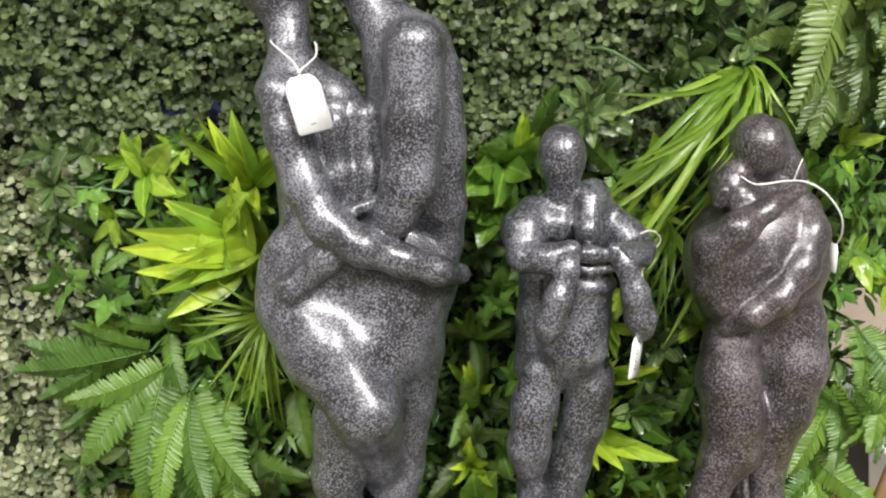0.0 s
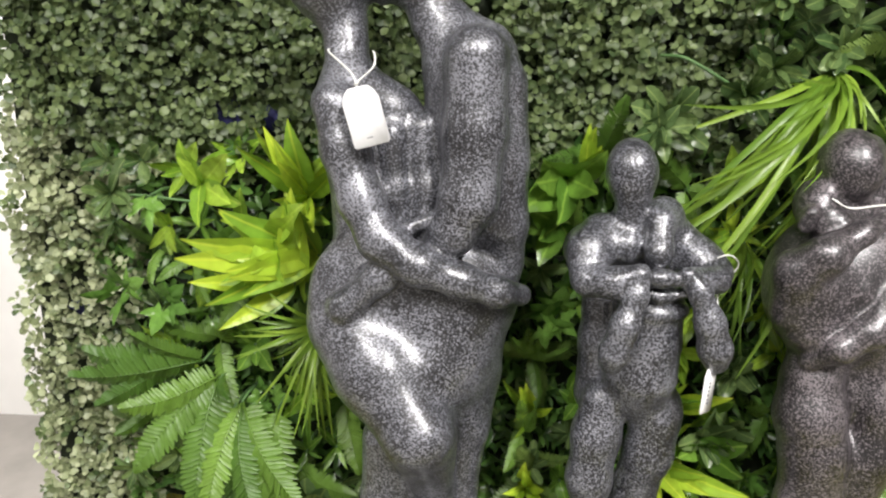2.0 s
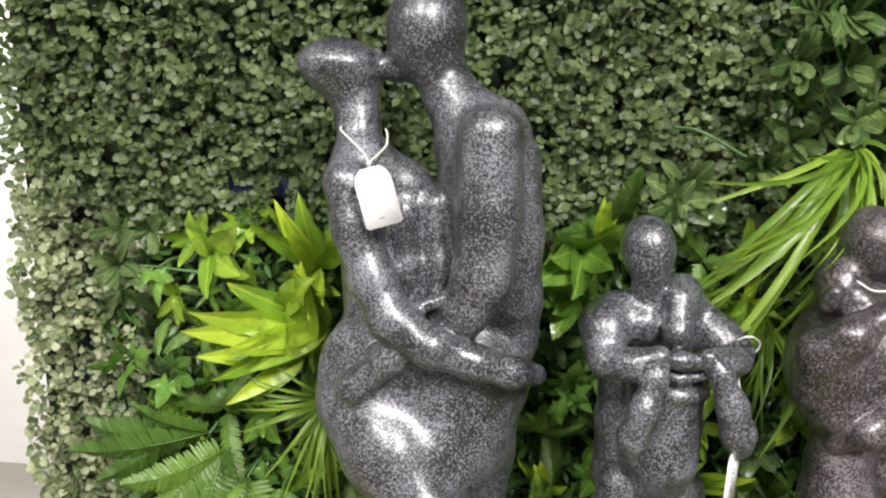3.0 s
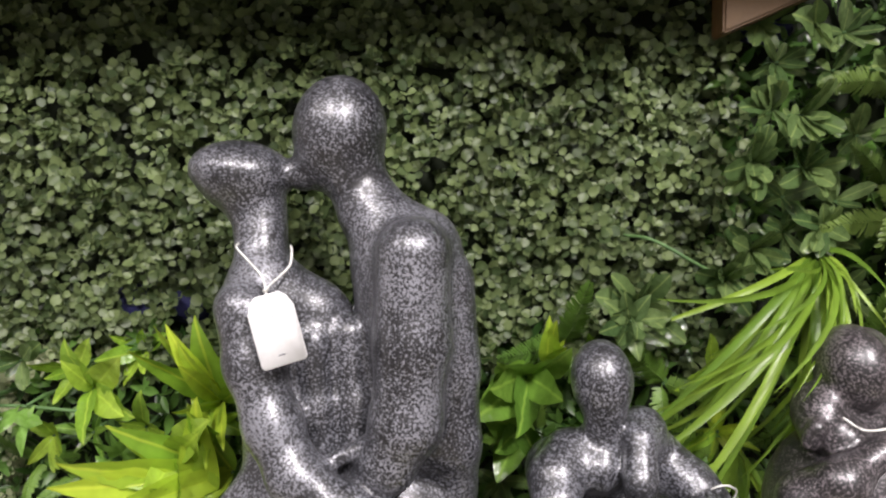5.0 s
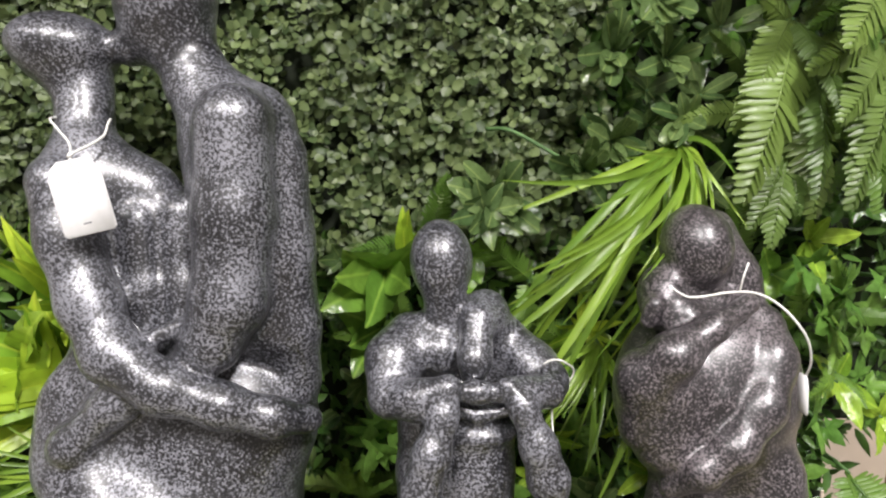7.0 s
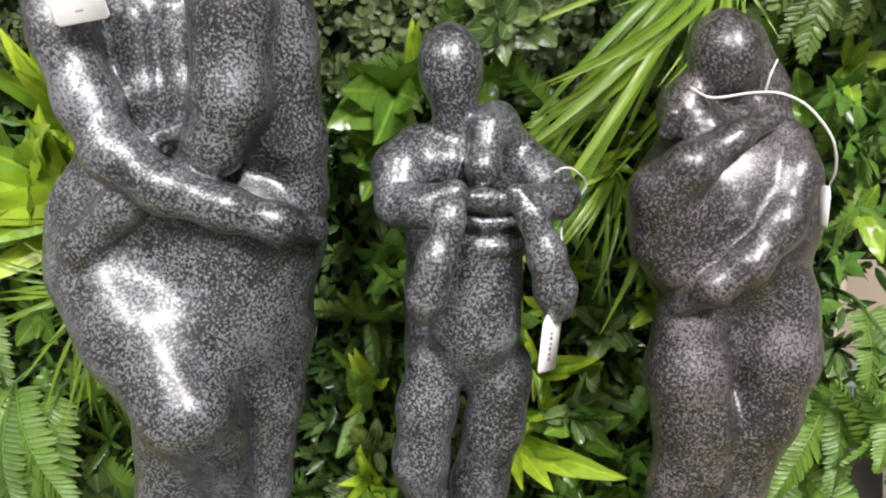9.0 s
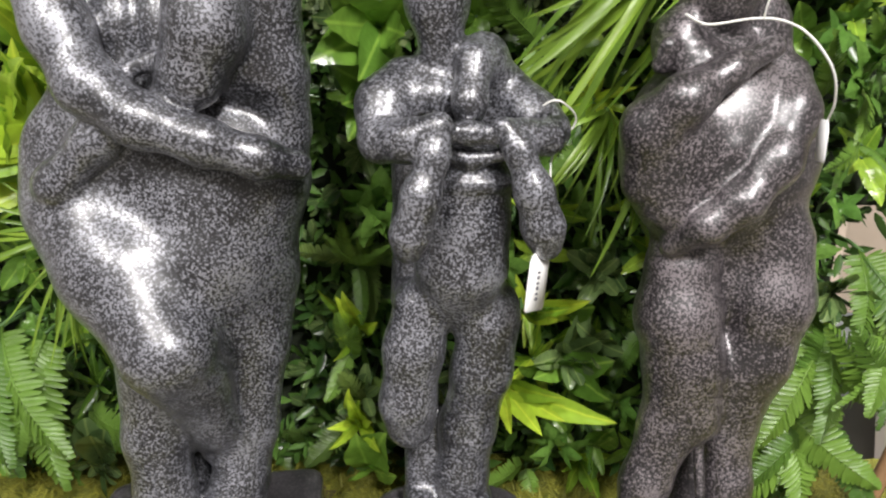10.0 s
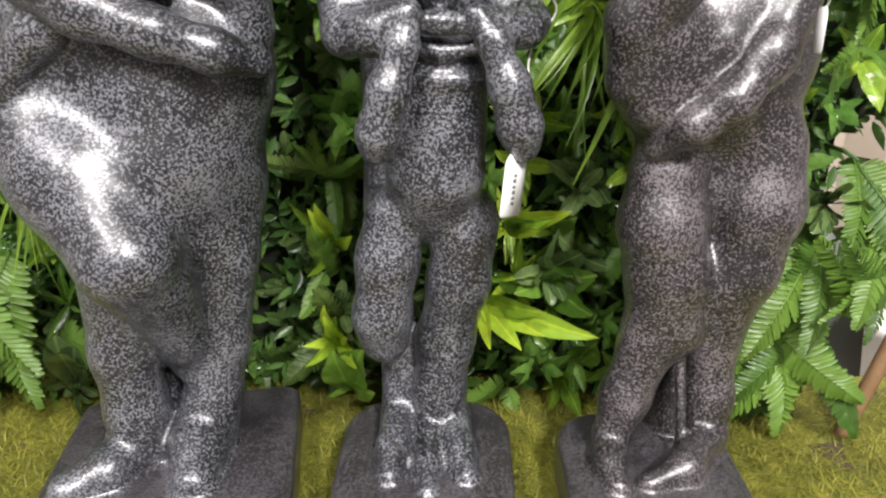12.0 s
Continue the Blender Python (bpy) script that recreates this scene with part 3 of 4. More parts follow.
# ---- leaves ----
def leaf_mesh(name, profile, mat, droop=0.15, fold=0.25, wave=0.0, twist=0.0):
    """A leaf of length 1 along y; profile gives half widths along it."""
    bm = bmesh.new()
    rows = []
    n = len(profile) - 1
    for k, w in enumerate(profile):
        t = k / n
        z = -droop * t * t + wave * math.sin(t * 9) * 0.03
        y = t * (1 - 0.3 * droop * t)
        a = twist * t
        row = []
        for sgn in (-1, -0.5, 0, 0.5, 1):
            px, pz = sgn * w, fold * abs(sgn) * w * (1.25 - 0.5 * abs(sgn)) + wave * 0.02 * math.sin(k * 2.3 + sgn * 2)
            row.append(bm.verts.new((px * math.cos(a) - pz * math.sin(a), y, z + px * math.sin(a) + pz * math.cos(a))))
        rows.append(row)
    for a, b in zip(rows, rows[1:]):
        for j in range(4):
            bm.faces.new((a[j], a[j + 1], b[j + 1], b[j]))
    return mesh_of(name, bm, mat)


def width(kind, t):
    if kind == "lance":
        return 0.012 + 0.105 * math.sin(math.pi * min(1, t * 1.02) ** 0.85) ** 0.9 * (1 - 0.25 * t)
    if kind == "mid":
        return 0.012 + 0.17 * math.sin(math.pi * t ** 0.8) ** 0.85
    if kind == "broad":
        return 0.012 + 0.235 * math.sin(math.pi * t ** 0.8) ** 0.85
    return 0.012 + 0.19 * math.sin(math.pi * min(1, t * 0.93) ** 1.25) ** 0.65


def simple_leaves(name, kind, mat, droops, fold, wave):
    return [leaf_mesh(name, [0 if k == 12 and kind != "oval" else width(kind, k / 12) * (0.6 if k == 12 else 1) for k in range(13)], mat, d, fold, wave, tw)
            for d, tw in droops]


def ivy_mesh(name, mat, droop):
    """A five-lobed leaf, hinged at its stalk, on a short petiole."""
    bm = bmesh.new()
    rim = []
    lobes = [(-150, 0.34), (-118, 0.22), (-72, 0.50), (-40, 0.27), (0, 0.66), (40, 0.27), (72, 0.50), (118, 0.22), (150, 0.34)]
    centre = bm.verts.new((0, 0.36, 0.0))
    outline = []
    for k, (a, r) in enumerate(lobes):
        outline.append((a, r))
        if k < len(lobes) - 1:
            a2, r2 = lobes[k + 1]
            outline.append(((a + a2) / 2, (r + r2) / 2 * 0.93))
    for a, r in outline:
        x, y = r * math.sin(radians(a)), 0.36 + r * math.cos(radians(a))
        rim.append((bm.verts.new((x * 0.5, 0.36 + (y - 0.36) * 0.5, 0.045 * math.cos(radians(a) * 5))), bm.verts.new((x, y, -droop * (x * x + max(0, y - 0.36) ** 2) * 1.2))))
    for (a0, a1), (b0, b1) in zip(rim, rim[1:]):
        bm.faces.new((centre, b0, a0))
        bm.faces.new((a0, b0, b1, a1))
    tube_bm([(0, 0, -0.06), (0, 0.18, -0.02), (0, 0.36, 0.0)], 0.012, 5, bm)
    bmesh.ops.recalc_face_normals(bm, faces=list(bm.faces))
    return mesh_of(name, bm, mat)


def frond_mesh(name, mat, droop, pairs=19, spread=0.19, seed=1):
    """A fern frond: a rib with toothed leaflets in pairs."""
    g = random.Random(seed)
    bm = bmesh.new()

    def spine(t):
        return Vector((0.02 * math.sin(t * 4 + seed), t * (1 - 0.25 * droop * t), 0.10 * math.sin(t * 2.6) - droop * t * t))
    tube_bm([spine(k / 10) for k in range(11)], [0.011 - 0.009 * k / 10 for k in range(11)], 5, bm)
    for k in range(pairs):
        t = 0.08 + 0.9 * k / (pairs - 1)
        p = spine(t)
        size = spread * (math.sin(math.pi * (0.22 + 0.76 * t)) ** 0.7) * g.uniform(0.9, 1.08)
        half = 0.9 / pairs * (0.54 if pairs < 28 else 0.7)
        for sgn in (-1, 1):
            lean = 0.25 + 0.45 * t + g.uniform(-0.08, 0.08)
            ax = Vector((sgn * math.cos(lean), math.sin(lean), -0.15 + g.uniform(-0.15, 0.15)))
            ay = Vector((0, 1, 0)) - ax * ax.y
            ay.normalize()
            up = ax.cross(ay) * sgn
            rows = []
            for f, w in ((0, 0.55), (0.3, 1.0), (0.65, 0.95), (0.9, 0.6), (1.0, 0.15)):
                c = p + ax * size * f - Vector((0, 0, 0.03 * f * f))
                rows.append((bm.verts.new(c - ay * half * w + up * half * 0.25), bm.verts.new(c), bm.verts.new(c + ay * half * w + up * half * 0.25)))
            for a, b in zip(rows, rows[1:]):
                for j in range(2):
                    q = (a[j], a[j + 1], b[j + 1], b[j])
                    bm.faces.new(q if sgn > 0 else q[::-1])
    return mesh_of(name, bm, mat)


def blade_mesh(name, mat, droop, sway):
    bm = bmesh.new()
    rows = []
    for k in range(11):
        t = k / 10
        w = 0.0132 * (1 - t ** 3) * (0.6 + 0.4 * min(1, t * 5)) + 0.0008
        c = Vector((sway * t * t, t * (1 - 0.2 * abs(droop) * t), 0.12 * math.sin(t * 3) - droop * t * t))
        rows.append((bm.verts.new(c + Vector((-w, 0, w * 0.6))), bm.verts.new(c), bm.verts.new(c + Vector((w, 0, w * 0.6)))))
    for a, b in zip(rows, rows[1:]):
        for j in range(2):
            bm.faces.new((a[j], a[j + 1], b[j + 1], b[j]))
    return mesh_of(name, bm, mat)


BENDS = [(0.10, 0.0), (0.22, 0.25), (0.32, -0.3), (0.0, 0.15)]
LEAVES = {
    "lime": simple_leaves("leaf", "lance", LIME, BENDS, 0.45, 0.3),
    "lance": simple_leaves("leaf", "lance", GREEN, BENDS, 0.4, 0.3),
    "fresh": simple_leaves("leaf", "mid", FRESH, BENDS, 0.3, 0.6),
    "broad": simple_leaves("leaf", "broad", GREEN, BENDS, 0.3, 0.6),
    "dusk": simple_leaves("leaf", "broad", DARK, BENDS, 0.3, 0.6),
    "oval": simple_leaves("leaf", "oval", DARK, BENDS, 0.3, 0.3),
    "ivy": [ivy_mesh("leaf", IVY, d) for d in (0.1, 0.25, 0.4)],
    "fern": [frond_mesh("frond", FERN, d, 26, 0.165, k) for k, d in enumerate((0.1, 0.2, 0.3))],
    "dull_fern": [frond_mesh("frond", FERN_DULL, d, 25, 0.16, k + 5) for k, d in enumerate((0.05, 0.15, 0.3))],
    "grass": [blade_mesh("blade", GRASS, d, w) for d, w in ((0.15, 0.08), (0.3, -0.14), (0.05, 0.20), (0.42, 0.06))],
}
WORDS = {
    "lime": ("lance_leaf_plant", "bright lime artificial plant with pointed lance leaves", "artificial plant"),
    "lance": ("lance_leaf_plant", "green artificial plant with slim pointed leaves", "artificial plant"),
    "fresh": ("broad_leaf_plant", "fresh yellow-green artificial plant with broad pointed leaves", "artificial plant"),
    "broad": ("broad_leaf_plant", "glossy green artificial plant with broad pointed leaves", "artificial plant"),
    "dusk": ("broad_leaf_plant", "dark green artificial plant with broad glossy leaves", "artificial plant"),
    "oval": ("oval_leaf_sprig", "dark green artificial sprig with rounded oval leaves", "artificial plant"),
    "ivy": ("ivy_sprig", "green artificial ivy sprig with lobed leaves", "artificial ivy"),
    "fern": ("fern", "fresh green artificial fern with toothed fronds", "artificial fern"),
    "dull_fern": ("fern", "dull green artificial fern with hanging fronds", "artificial fern"),
    "grass": ("grass_tuft", "green artificial grass tuft with long thin blades", "artificial grass"),
}
stem_data = mesh_of("stem", tube_bm([(0, 0, -0.05), (0, 0.002, -0.02), (0, 0, 0.004)], [0.0022, 0.002, 0.0012], 6), STEM)


def plant(kind, x, y, h, leaves):
    """One plant on the hedge; each leaf by its bearing on the wall, its length and how far it stands out, in degrees."""
    name, label, category = WORDS[kind]
    root = thing(name, pose(x, y, Z0 + h, 90), label, category, category + "s on the hedge")
    stem = new("stem", stem_data)
    stem.parent = root
    more = {"grass": 1, "oval": 1, "lime": 1}.get(kind, 0)
    leaves = [q for b, n, e in leaves for q in [(b, n, e)] + [(b + rng.uniform(-20, 20), n * rng.uniform(0.6, 1.0), e + rng.uniform(-18, 18)) for _ in range(more)]]
    for bearing, length, lift in leaves:
        ob = new("frond" if "fern" in kind else "blade" if kind == "grass" else "leaf", rng.choice(LEAVES[kind]))
        ob.parent = root
        lift = min(lift, 62)
        turn = rng.uniform(-22, 22)
        scale = length * (1.06 if kind != "ivy" else 1.0)
        wide = scale * rng.uniform(0.85, 1.15)
        if kind == "lime":
            wide *= 1.12
        if kind == "oval":
            scale *= 0.72
            wide *= 0.64
        if kind == "dusk":
            scale *= 0.72
            wide *= 0.68
        if kind == "ivy":
            scale, wide = min(length, 0.05) * 1.0, min(length, 0.05) * rng.uniform(0.9, 1.1)
        if kind == "grass":
            wide = max(scale, 0.12) * rng.uniform(1.1, 1.7)
        ob.matrix_basis = pose(0, 0, 0, 0, 0, bearing - 90) @ pose(0, 0, 0, lift + 6, turn, 0) @ Matrix.Diagonal((wide, scale, scale, 1))
    return root


# ---- plants that stand out on the hedge ----
plant("lime", -0.193, 0.740, 0.344, [(178, 0.142, 30), (165, 0.137, 32), (-172, 0.105, 45), (150, 0.110, 29), (118, 0.085, 33), (-170, 0.12, 30), (-160, 0.105, 34), (-152, 0.090, 40)])
plant("lime", -0.220, 0.740, 0.312, [(-152, 0.091, 41), (142, 0.075, 53), (89, 0.118, 30), (-175, 0.106, 34)])
plant("lime", -0.203, 0.745, 0.405, [(127, 0.096, 35), (105, 0.081, 43), (57, 0.083, 41), (97, 0.093, 36), (138, 0.071, 51), (-78, 0.064, 59)])
plant("fresh", -0.317, 0.745, 0.417, [(86, 0.06, 49), (47, 0.073, 38), (-6, 0.074, 38), (128, 0.047, 73), (-16, 0.062, 47), (-71, 0.055, 56)])
plant("fresh", -0.238, 0.730, 0.365, [(55, 0.073, 55), (31, 0.082, 47), (-18, 0.07, 59), (-127, 0.06, 84)])
plant("oval", -0.405, 0.720, 0.409, [(177, 0.04, 49), (92, 0.037, 55), (38, 0.052, 35), (-14, 0.061, 29), (-93, 0.043, 45), (46, 0.067, 27), (-48, 0.044, 43)])
plant("oval", -0.384, 0.750, 0.441, [(115, 0.034, 63), (-146, 0.04, 49), (32, 0.057, 32), (-56, 0.044, 43)])
plant("ivy", -0.360, 0.720, 0.409, [(-65, 0.045, 42), (-104, 0.036, 57)])
plant("ivy", -0.416, 0.745, 0.298, [(142, 0.049, 66), (76, 0.068, 42), (-50, 0.055, 55), (24, 0.076, 36)])
plant("ivy", -0.368, 0.745, 0.285, [(-111, 0.047, 75), (-13, 0.068, 42), (38, 0.076, 36), (60, 0.068, 42)])
plant("ivy", -0.303, 0.755, 0.347, [(-156, 0.033, 64), (44, 0.054, 34), (68, 0.05, 37)])
plant("fern", -0.328, 0.740, 0.220, [(175, 0.134, 17), (136, 0.087, 27)])
plant("fern", -0.310, 0.740, 0.200, [(-127, 0.131, 27), (-101, 0.144, 25), (-167, 0.107, 34), (-22, 0.063, 74)])
plant("fern", -0.283, 0.730, 0.177, [(-49, 0.137, 26), (-69, 0.121, 30), (-99, 0.127, 28)])
plant("fern", -0.336, 0.755, 0.334, [(-137, 0.047, 40), (-53, 0.062, 29), (109, 0.04, 48)])
plant("fern", -0.382, 0.750, 0.168, [(-147, 0.07, 25), (162, 0.053, 35)])
plant("fern", -0.242, 0.730, 0.171, [(-81, 0.138, 21), (-102, 0.103, 29)])
plant("fern", -0.227, 0.750, 0.084, [(-14, 0.078, 23), (-47, 0.065, 28)])
plant("oval", -0.216, 0.740, 0.029, [(62, 0.06, 85), (8, 0.068, 62), (83, 0.111, 33), (63, 0.115, 31)])
plant("grass", -0.194, 0.740, 0.270, [(-166, 0.092, 33), (-149, 0.097, 31), (-123, 0.103, 29), (-104, 0.122, 24), (-98, 0.132, 22), (-85, 0.119, 25), (-74, 0.111, 27), (-65, 0.109, 27), (173, 0.075, 42), (-152, 0.063, 53), (-95, 0.096, 31), (-46, 0.085, 36), (-73, 0.093, 32), (180, 0.093, 32), (-133, 0.078, 40), (-66, 0.129, 23), (-110, 0.106, 28), (-91, 0.137, 21)])
plant("grass", 0.310, 0.745, 0.534, [(-138, 0.206, 20), (-129, 0.216, 19), (-140, 0.173, 24), (-115, 0.237, 17), (-117, 0.204, 20), (-109, 0.239, 17), (-104, 0.258, 16), (-99, 0.295, 14), (-106, 0.19, 22), (-111, 0.13, 32), (-132, 0.176, 23), (-113, 0.221, 18), (-146, 0.18, 23), (-123, 0.189, 22), (-106, 0.224, 18), (-110, 0.111, 39), (-96, 0.108, 41), (-84, 0.096, 47), (-120, 0.166, 25), (-112, 0.147, 29), (-147, 0.202, 20), (-121, 0.224, 18), (-105, 0.168, 25), (-116, 0.19, 22), (-37, 0.073, 73), (-169, 0.098, 45), (-74, 0.092, 50), (-95, 0.139, 30)])
plant("grass", 0.245, 0.750, 0.365, [(-123, 0.097, 31), (-113, 0.104, 29), (-98, 0.111, 27), (-81, 0.137, 21), (-76, 0.108, 28), (-120, 0.082, 37), (-146, 0.072, 44), (-87, 0.106, 28), (-106, 0.096, 31)])
plant("oval", 0.155, 0.735, 0.489, [(147, 0.069, 53), (100, 0.062, 63), (31, 0.06, 67), (-42, 0.071, 50), (-129, 0.061, 65), (171, 0.071, 51), (-53, 0.058, 72), (-159, 0.068, 53), (54, 0.069, 53), (-89, 0.061, 65)])
plant("oval", 0.230, 0.735, 0.512, [(145, 0.064, 45), (-180, 0.054, 56), (107, 0.059, 50), (56, 0.047, 75), (-51, 0.053, 58), (-114, 0.054, 57), (-74, 0.046, 76)])
plant("oval", 0.254, 0.745, 0.536, [(164, 0.06, 49), (139, 0.063, 46), (91, 0.051, 62), (1, 0.051, 63), (-113, 0.051, 62), (-56, 0.048, 70), (-151, 0.052, 59)])
plant("oval", 0.253, 0.740, 0.610, [(-174, 0.066, 49), (143, 0.062, 54), (95, 0.057, 62), (50, 0.051, 78), (-83, 0.053, 69), (-132, 0.062, 53), (-113, 0.064, 51)])
plant("oval", 0.268, 0.740, 0.654, [(159, 0.063, 53), (133, 0.056, 63), (77, 0.05, 85), (-168, 0.064, 51), (-101, 0.053, 70)])
plant("oval", 0.290, 0.735, 0.648, [(-32, 0.058, 72), (110, 0.06, 67), (82, 0.056, 81), (-118, 0.065, 57), (-97, 0.061, 64)])
plant("oval", 0.299, 0.745, 0.605, [(-42, 0.049, 66), (-115, 0.054, 56), (-167, 0.058, 50), (41, 0.046, 81), (140, 0.054, 57)])
plant("oval", 0.317, 0.750, 0.556, [(-40, 0.043, 69), (-142, 0.056, 46), (-104, 0.05, 53), (174, 0.057, 45), (112, 0.045, 64)])
plant("dusk", 0.357, 0.730, 0.686, [(-97, 0.083, 46), (169, 0.072, 57), (144, 0.063, 71), (-84, 0.061, 81), (-155, 0.08, 49), (-118, 0.081, 48)])
plant("dusk", 0.413, 0.735, 0.711, [(-153, 0.094, 44), (-119, 0.088, 47), (-157, 0.069, 71), (-180, 0.083, 52), (-106, 0.077, 58)])
plant("dusk", 0.302, 0.740, 0.722, [(174, 0.06, 56), (111, 0.053, 70), (-119, 0.059, 58), (-75, 0.051, 78)])
plant("dusk", 0.427, 0.740, 0.678, [(-133, 0.076, 41), (-107, 0.064, 52), (-160, 0.075, 41)])
plant("dull_fern", 0.396, 0.730, 0.632, [(-115, 0.161, 18), (-121, 0.113, 26), (-86, 0.09, 34)])
plant("dull_fern", 0.403, 0.740, 0.552, [(-103, 0.114, 20), (-122, 0.106, 22), (-91, 0.085, 28)])
plant("dull_fern", 0.467, 0.730, 0.674, [(-152, 0.129, 33), (-163, 0.115, 38), (-128, 0.132, 32)])
plant("dull_fern", 0.472, 0.735, 0.614, [(-137, 0.115, 29), (-111, 0.15, 21), (-121, 0.138, 24), (-158, 0.106, 31)])
plant("dull_fern", 0.440, 0.750, 0.703, [(-154, 0.077, 23), (-123, 0.072, 25), (169, 0.081, 22)])
plant("ivy", 0.454, 0.740, 0.405, [(-159, 0.069, 47), (119, 0.057, 62), (137, 0.069, 46), (-139, 0.052, 75)])
plant("ivy", 0.422, 0.745, 0.430, [(-168, 0.052, 42), (-118, 0.041, 60), (93, 0.038, 67)])
plant("ivy", 0.439, 0.740, 0.389, [(-161, 0.064, 52), (137, 0.055, 65), (148, 0.067, 48), (-134, 0.053, 70)])
plant("fern", 0.446, 0.740, 0.339, [(-78, 0.038, 53), (-150, 0.046, 40)])
plant("ivy", 0.437, 0.745, 0.295, [(-136, 0.038, 51), (-40, 0.032, 70), (142, 0.045, 42)])
plant("oval", 0.442, 0.735, 0.214, [(108, 0.062, 46), (148, 0.068, 41), (87, 0.047, 72), (-118, 0.049, 66), (-174, 0.059, 50), (-98, 0.047, 74)])
plant("fern", 0.444, 0.735, 0.184, [(-128, 0.12, 22), (-109, 0.098, 27), (-142, 0.094, 29)])
plant("fern", 0.494, 0.720, 0.119, [(134, 0.108, 22), (124, 0.106, 22)])
plant("fern", 0.455, 0.745, 0.100, [(-126, 0.083, 33), (-139, 0.085, 32), (-129, 0.055, 54)])
plant("fern", 0.485, 0.720, 0.190, [(-140, 0.088, 35), (-114, 0.083, 37)])
plant("broad", 0.063, 0.740, 0.430, [(179, 0.068, 61), (120, 0.068, 61), (64, 0.065, 67), (-15, 0.063, 73), (-126, 0.066, 66), (-157, 0.073, 56)])
plant("lime", 0.081, 0.740, 0.439, [(54, 0.047, 58), (85, 0.055, 47)])
plant("broad", 0.059, 0.750, 0.380, [(-157, 0.049, 55), (145, 0.052, 51), (-68, 0.047, 58), (-103, 0.054, 48)])
plant("ivy", 0.060, 0.745, 0.285, [(126, 0.05, 44), (86, 0.054, 40), (-28, 0.039, 63), (-144, 0.043, 54)])
plant("fern", 0.036, 0.750, 0.230, [(69, 0.055, 33), (118, 0.052, 35), (-91, 0.052, 36)])
plant("lime", 0.037, 0.750, 0.168, [(125, 0.061, 41), (99, 0.066, 38), (47, 0.047, 58), (-174, 0.045, 63)])
plant("oval", 0.037, 0.745, 0.106, [(130, 0.055, 40), (63, 0.051, 44), (-73, 0.039, 64), (-162, 0.045, 51), (99, 0.064, 33)])
plant("fern", 0.027, 0.750, 0.232, [(49, 0.063, 40), (82, 0.059, 43)])
plant("ivy", 0.045, 0.745, 0.276, [(103, 0.043, 55), (33, 0.045, 51), (-58, 0.039, 63)])
plant("fern", 0.027, 0.745, 0.146, [(-126, 0.048, 46), (66, 0.057, 38), (94, 0.065, 32)])
plant("lime", 0.033, 0.745, 0.078, [(-167, 0.047, 74), (28, 0.055, 55), (83, 0.065, 44), (-25, 0.049, 68), (108, 0.055, 55)])
plant("broad", 0.041, 0.745, 0.029, [(117, 0.052, 60), (58, 0.071, 40), (38, 0.053, 57), (91, 0.064, 44)])
plant("lime", 0.162, 0.735, 0.124, [(-17, 0.074, 48), (-7, 0.106, 31), (-53, 0.066, 56), (14, 0.074, 48)])
plant("lime", 0.181, 0.745, 0.189, [(26, 0.079, 44), (21, 0.062, 62)])
plant("broad", 0.217, 0.745, 0.136, [(21, 0.057, 38), (67, 0.049, 46), (-7, 0.053, 42), (142, 0.054, 40), (-164, 0.039, 62)])
plant("oval", 0.245, 0.745, 0.225, [(144, 0.059, 50), (54, 0.05, 64), (99, 0.058, 51), (-37, 0.046, 80), (-179, 0.051, 61), (-126, 0.048, 69)])
plant("oval", 0.245, 0.745, 0.163, [(-4, 0.048, 70), (139, 0.057, 52), (68, 0.052, 61), (-105, 0.045, 82)])
plant("ivy", 0.215, 0.740, 0.059, [(164, 0.047, 58), (9, 0.041, 75), (109, 0.063, 40), (65, 0.052, 51)])
plant("ivy", 0.268, 0.740, 0.106, [(163, 0.034, 62), (-4, 0.031, 73), (87, 0.043, 44)])
plant("fern", 0.245, 0.740, 0.071, [(-85, 0.038, 53), (-128, 0.037, 55)])
plant("broad", 0.250, 0.735, 0.063, [(-143, 0.037, 71), (70, 0.042, 57), (76, 0.056, 38)])
plant("oval", 0.220, 0.745, 0.149, [(82, 0.076, 36), (19, 0.052, 60), (-170, 0.054, 56), (-85, 0.049, 67), (45, 0.067, 42)])
plant("oval", 0.255, 0.750, 0.230, [(144, 0.062, 40), (95, 0.057, 45), (-41, 0.043, 67), (-148, 0.045, 62)])
plant("broad", 0.216, 0.740, 0.193, [(36, 0.048, 56), (129, 0.056, 46)])

plant("dull_fern", 0.406, 0.735, 0.614, [(-89, 0.140, 10), (-100, 0.129, 20)])
plant("fern", 0.437, 0.735, 0.609, [(-86, 0.133, 10), (-105, 0.079, 20), (-73, 0.082, 12)])
plant("fern", 0.474, 0.735, 0.670, [(-169, 0.069, 10), (-147, 0.085, 20), (-118, 0.096, 15)])
plant("fern", 0.464, 0.735, 0.614, [(-92, 0.135, 10), (-103, 0.074, 20)])
plant("fern", 0.434, 0.735, 0.174, [(-83, 0.098, 10), (-113, 0.051, 25)])
plant("fern", 0.426, 0.735, 0.105, [(-116, 0.070, 10), (-98, 0.072, 18), (-71, 0.055, 15)])
plant("fern", 0.493, 0.735, 0.175, [(-136, 0.063, 10), (-98, 0.081, 20), (-162, 0.040, 15)])
plant("fern", -0.295, 0.735, 0.167, [(-58, 0.141, 14), (-77, 0.128, 22)])
plant("fern", -0.350, 0.740, 0.223, [(177, 0.116, 10), (-159, 0.103, 18)])
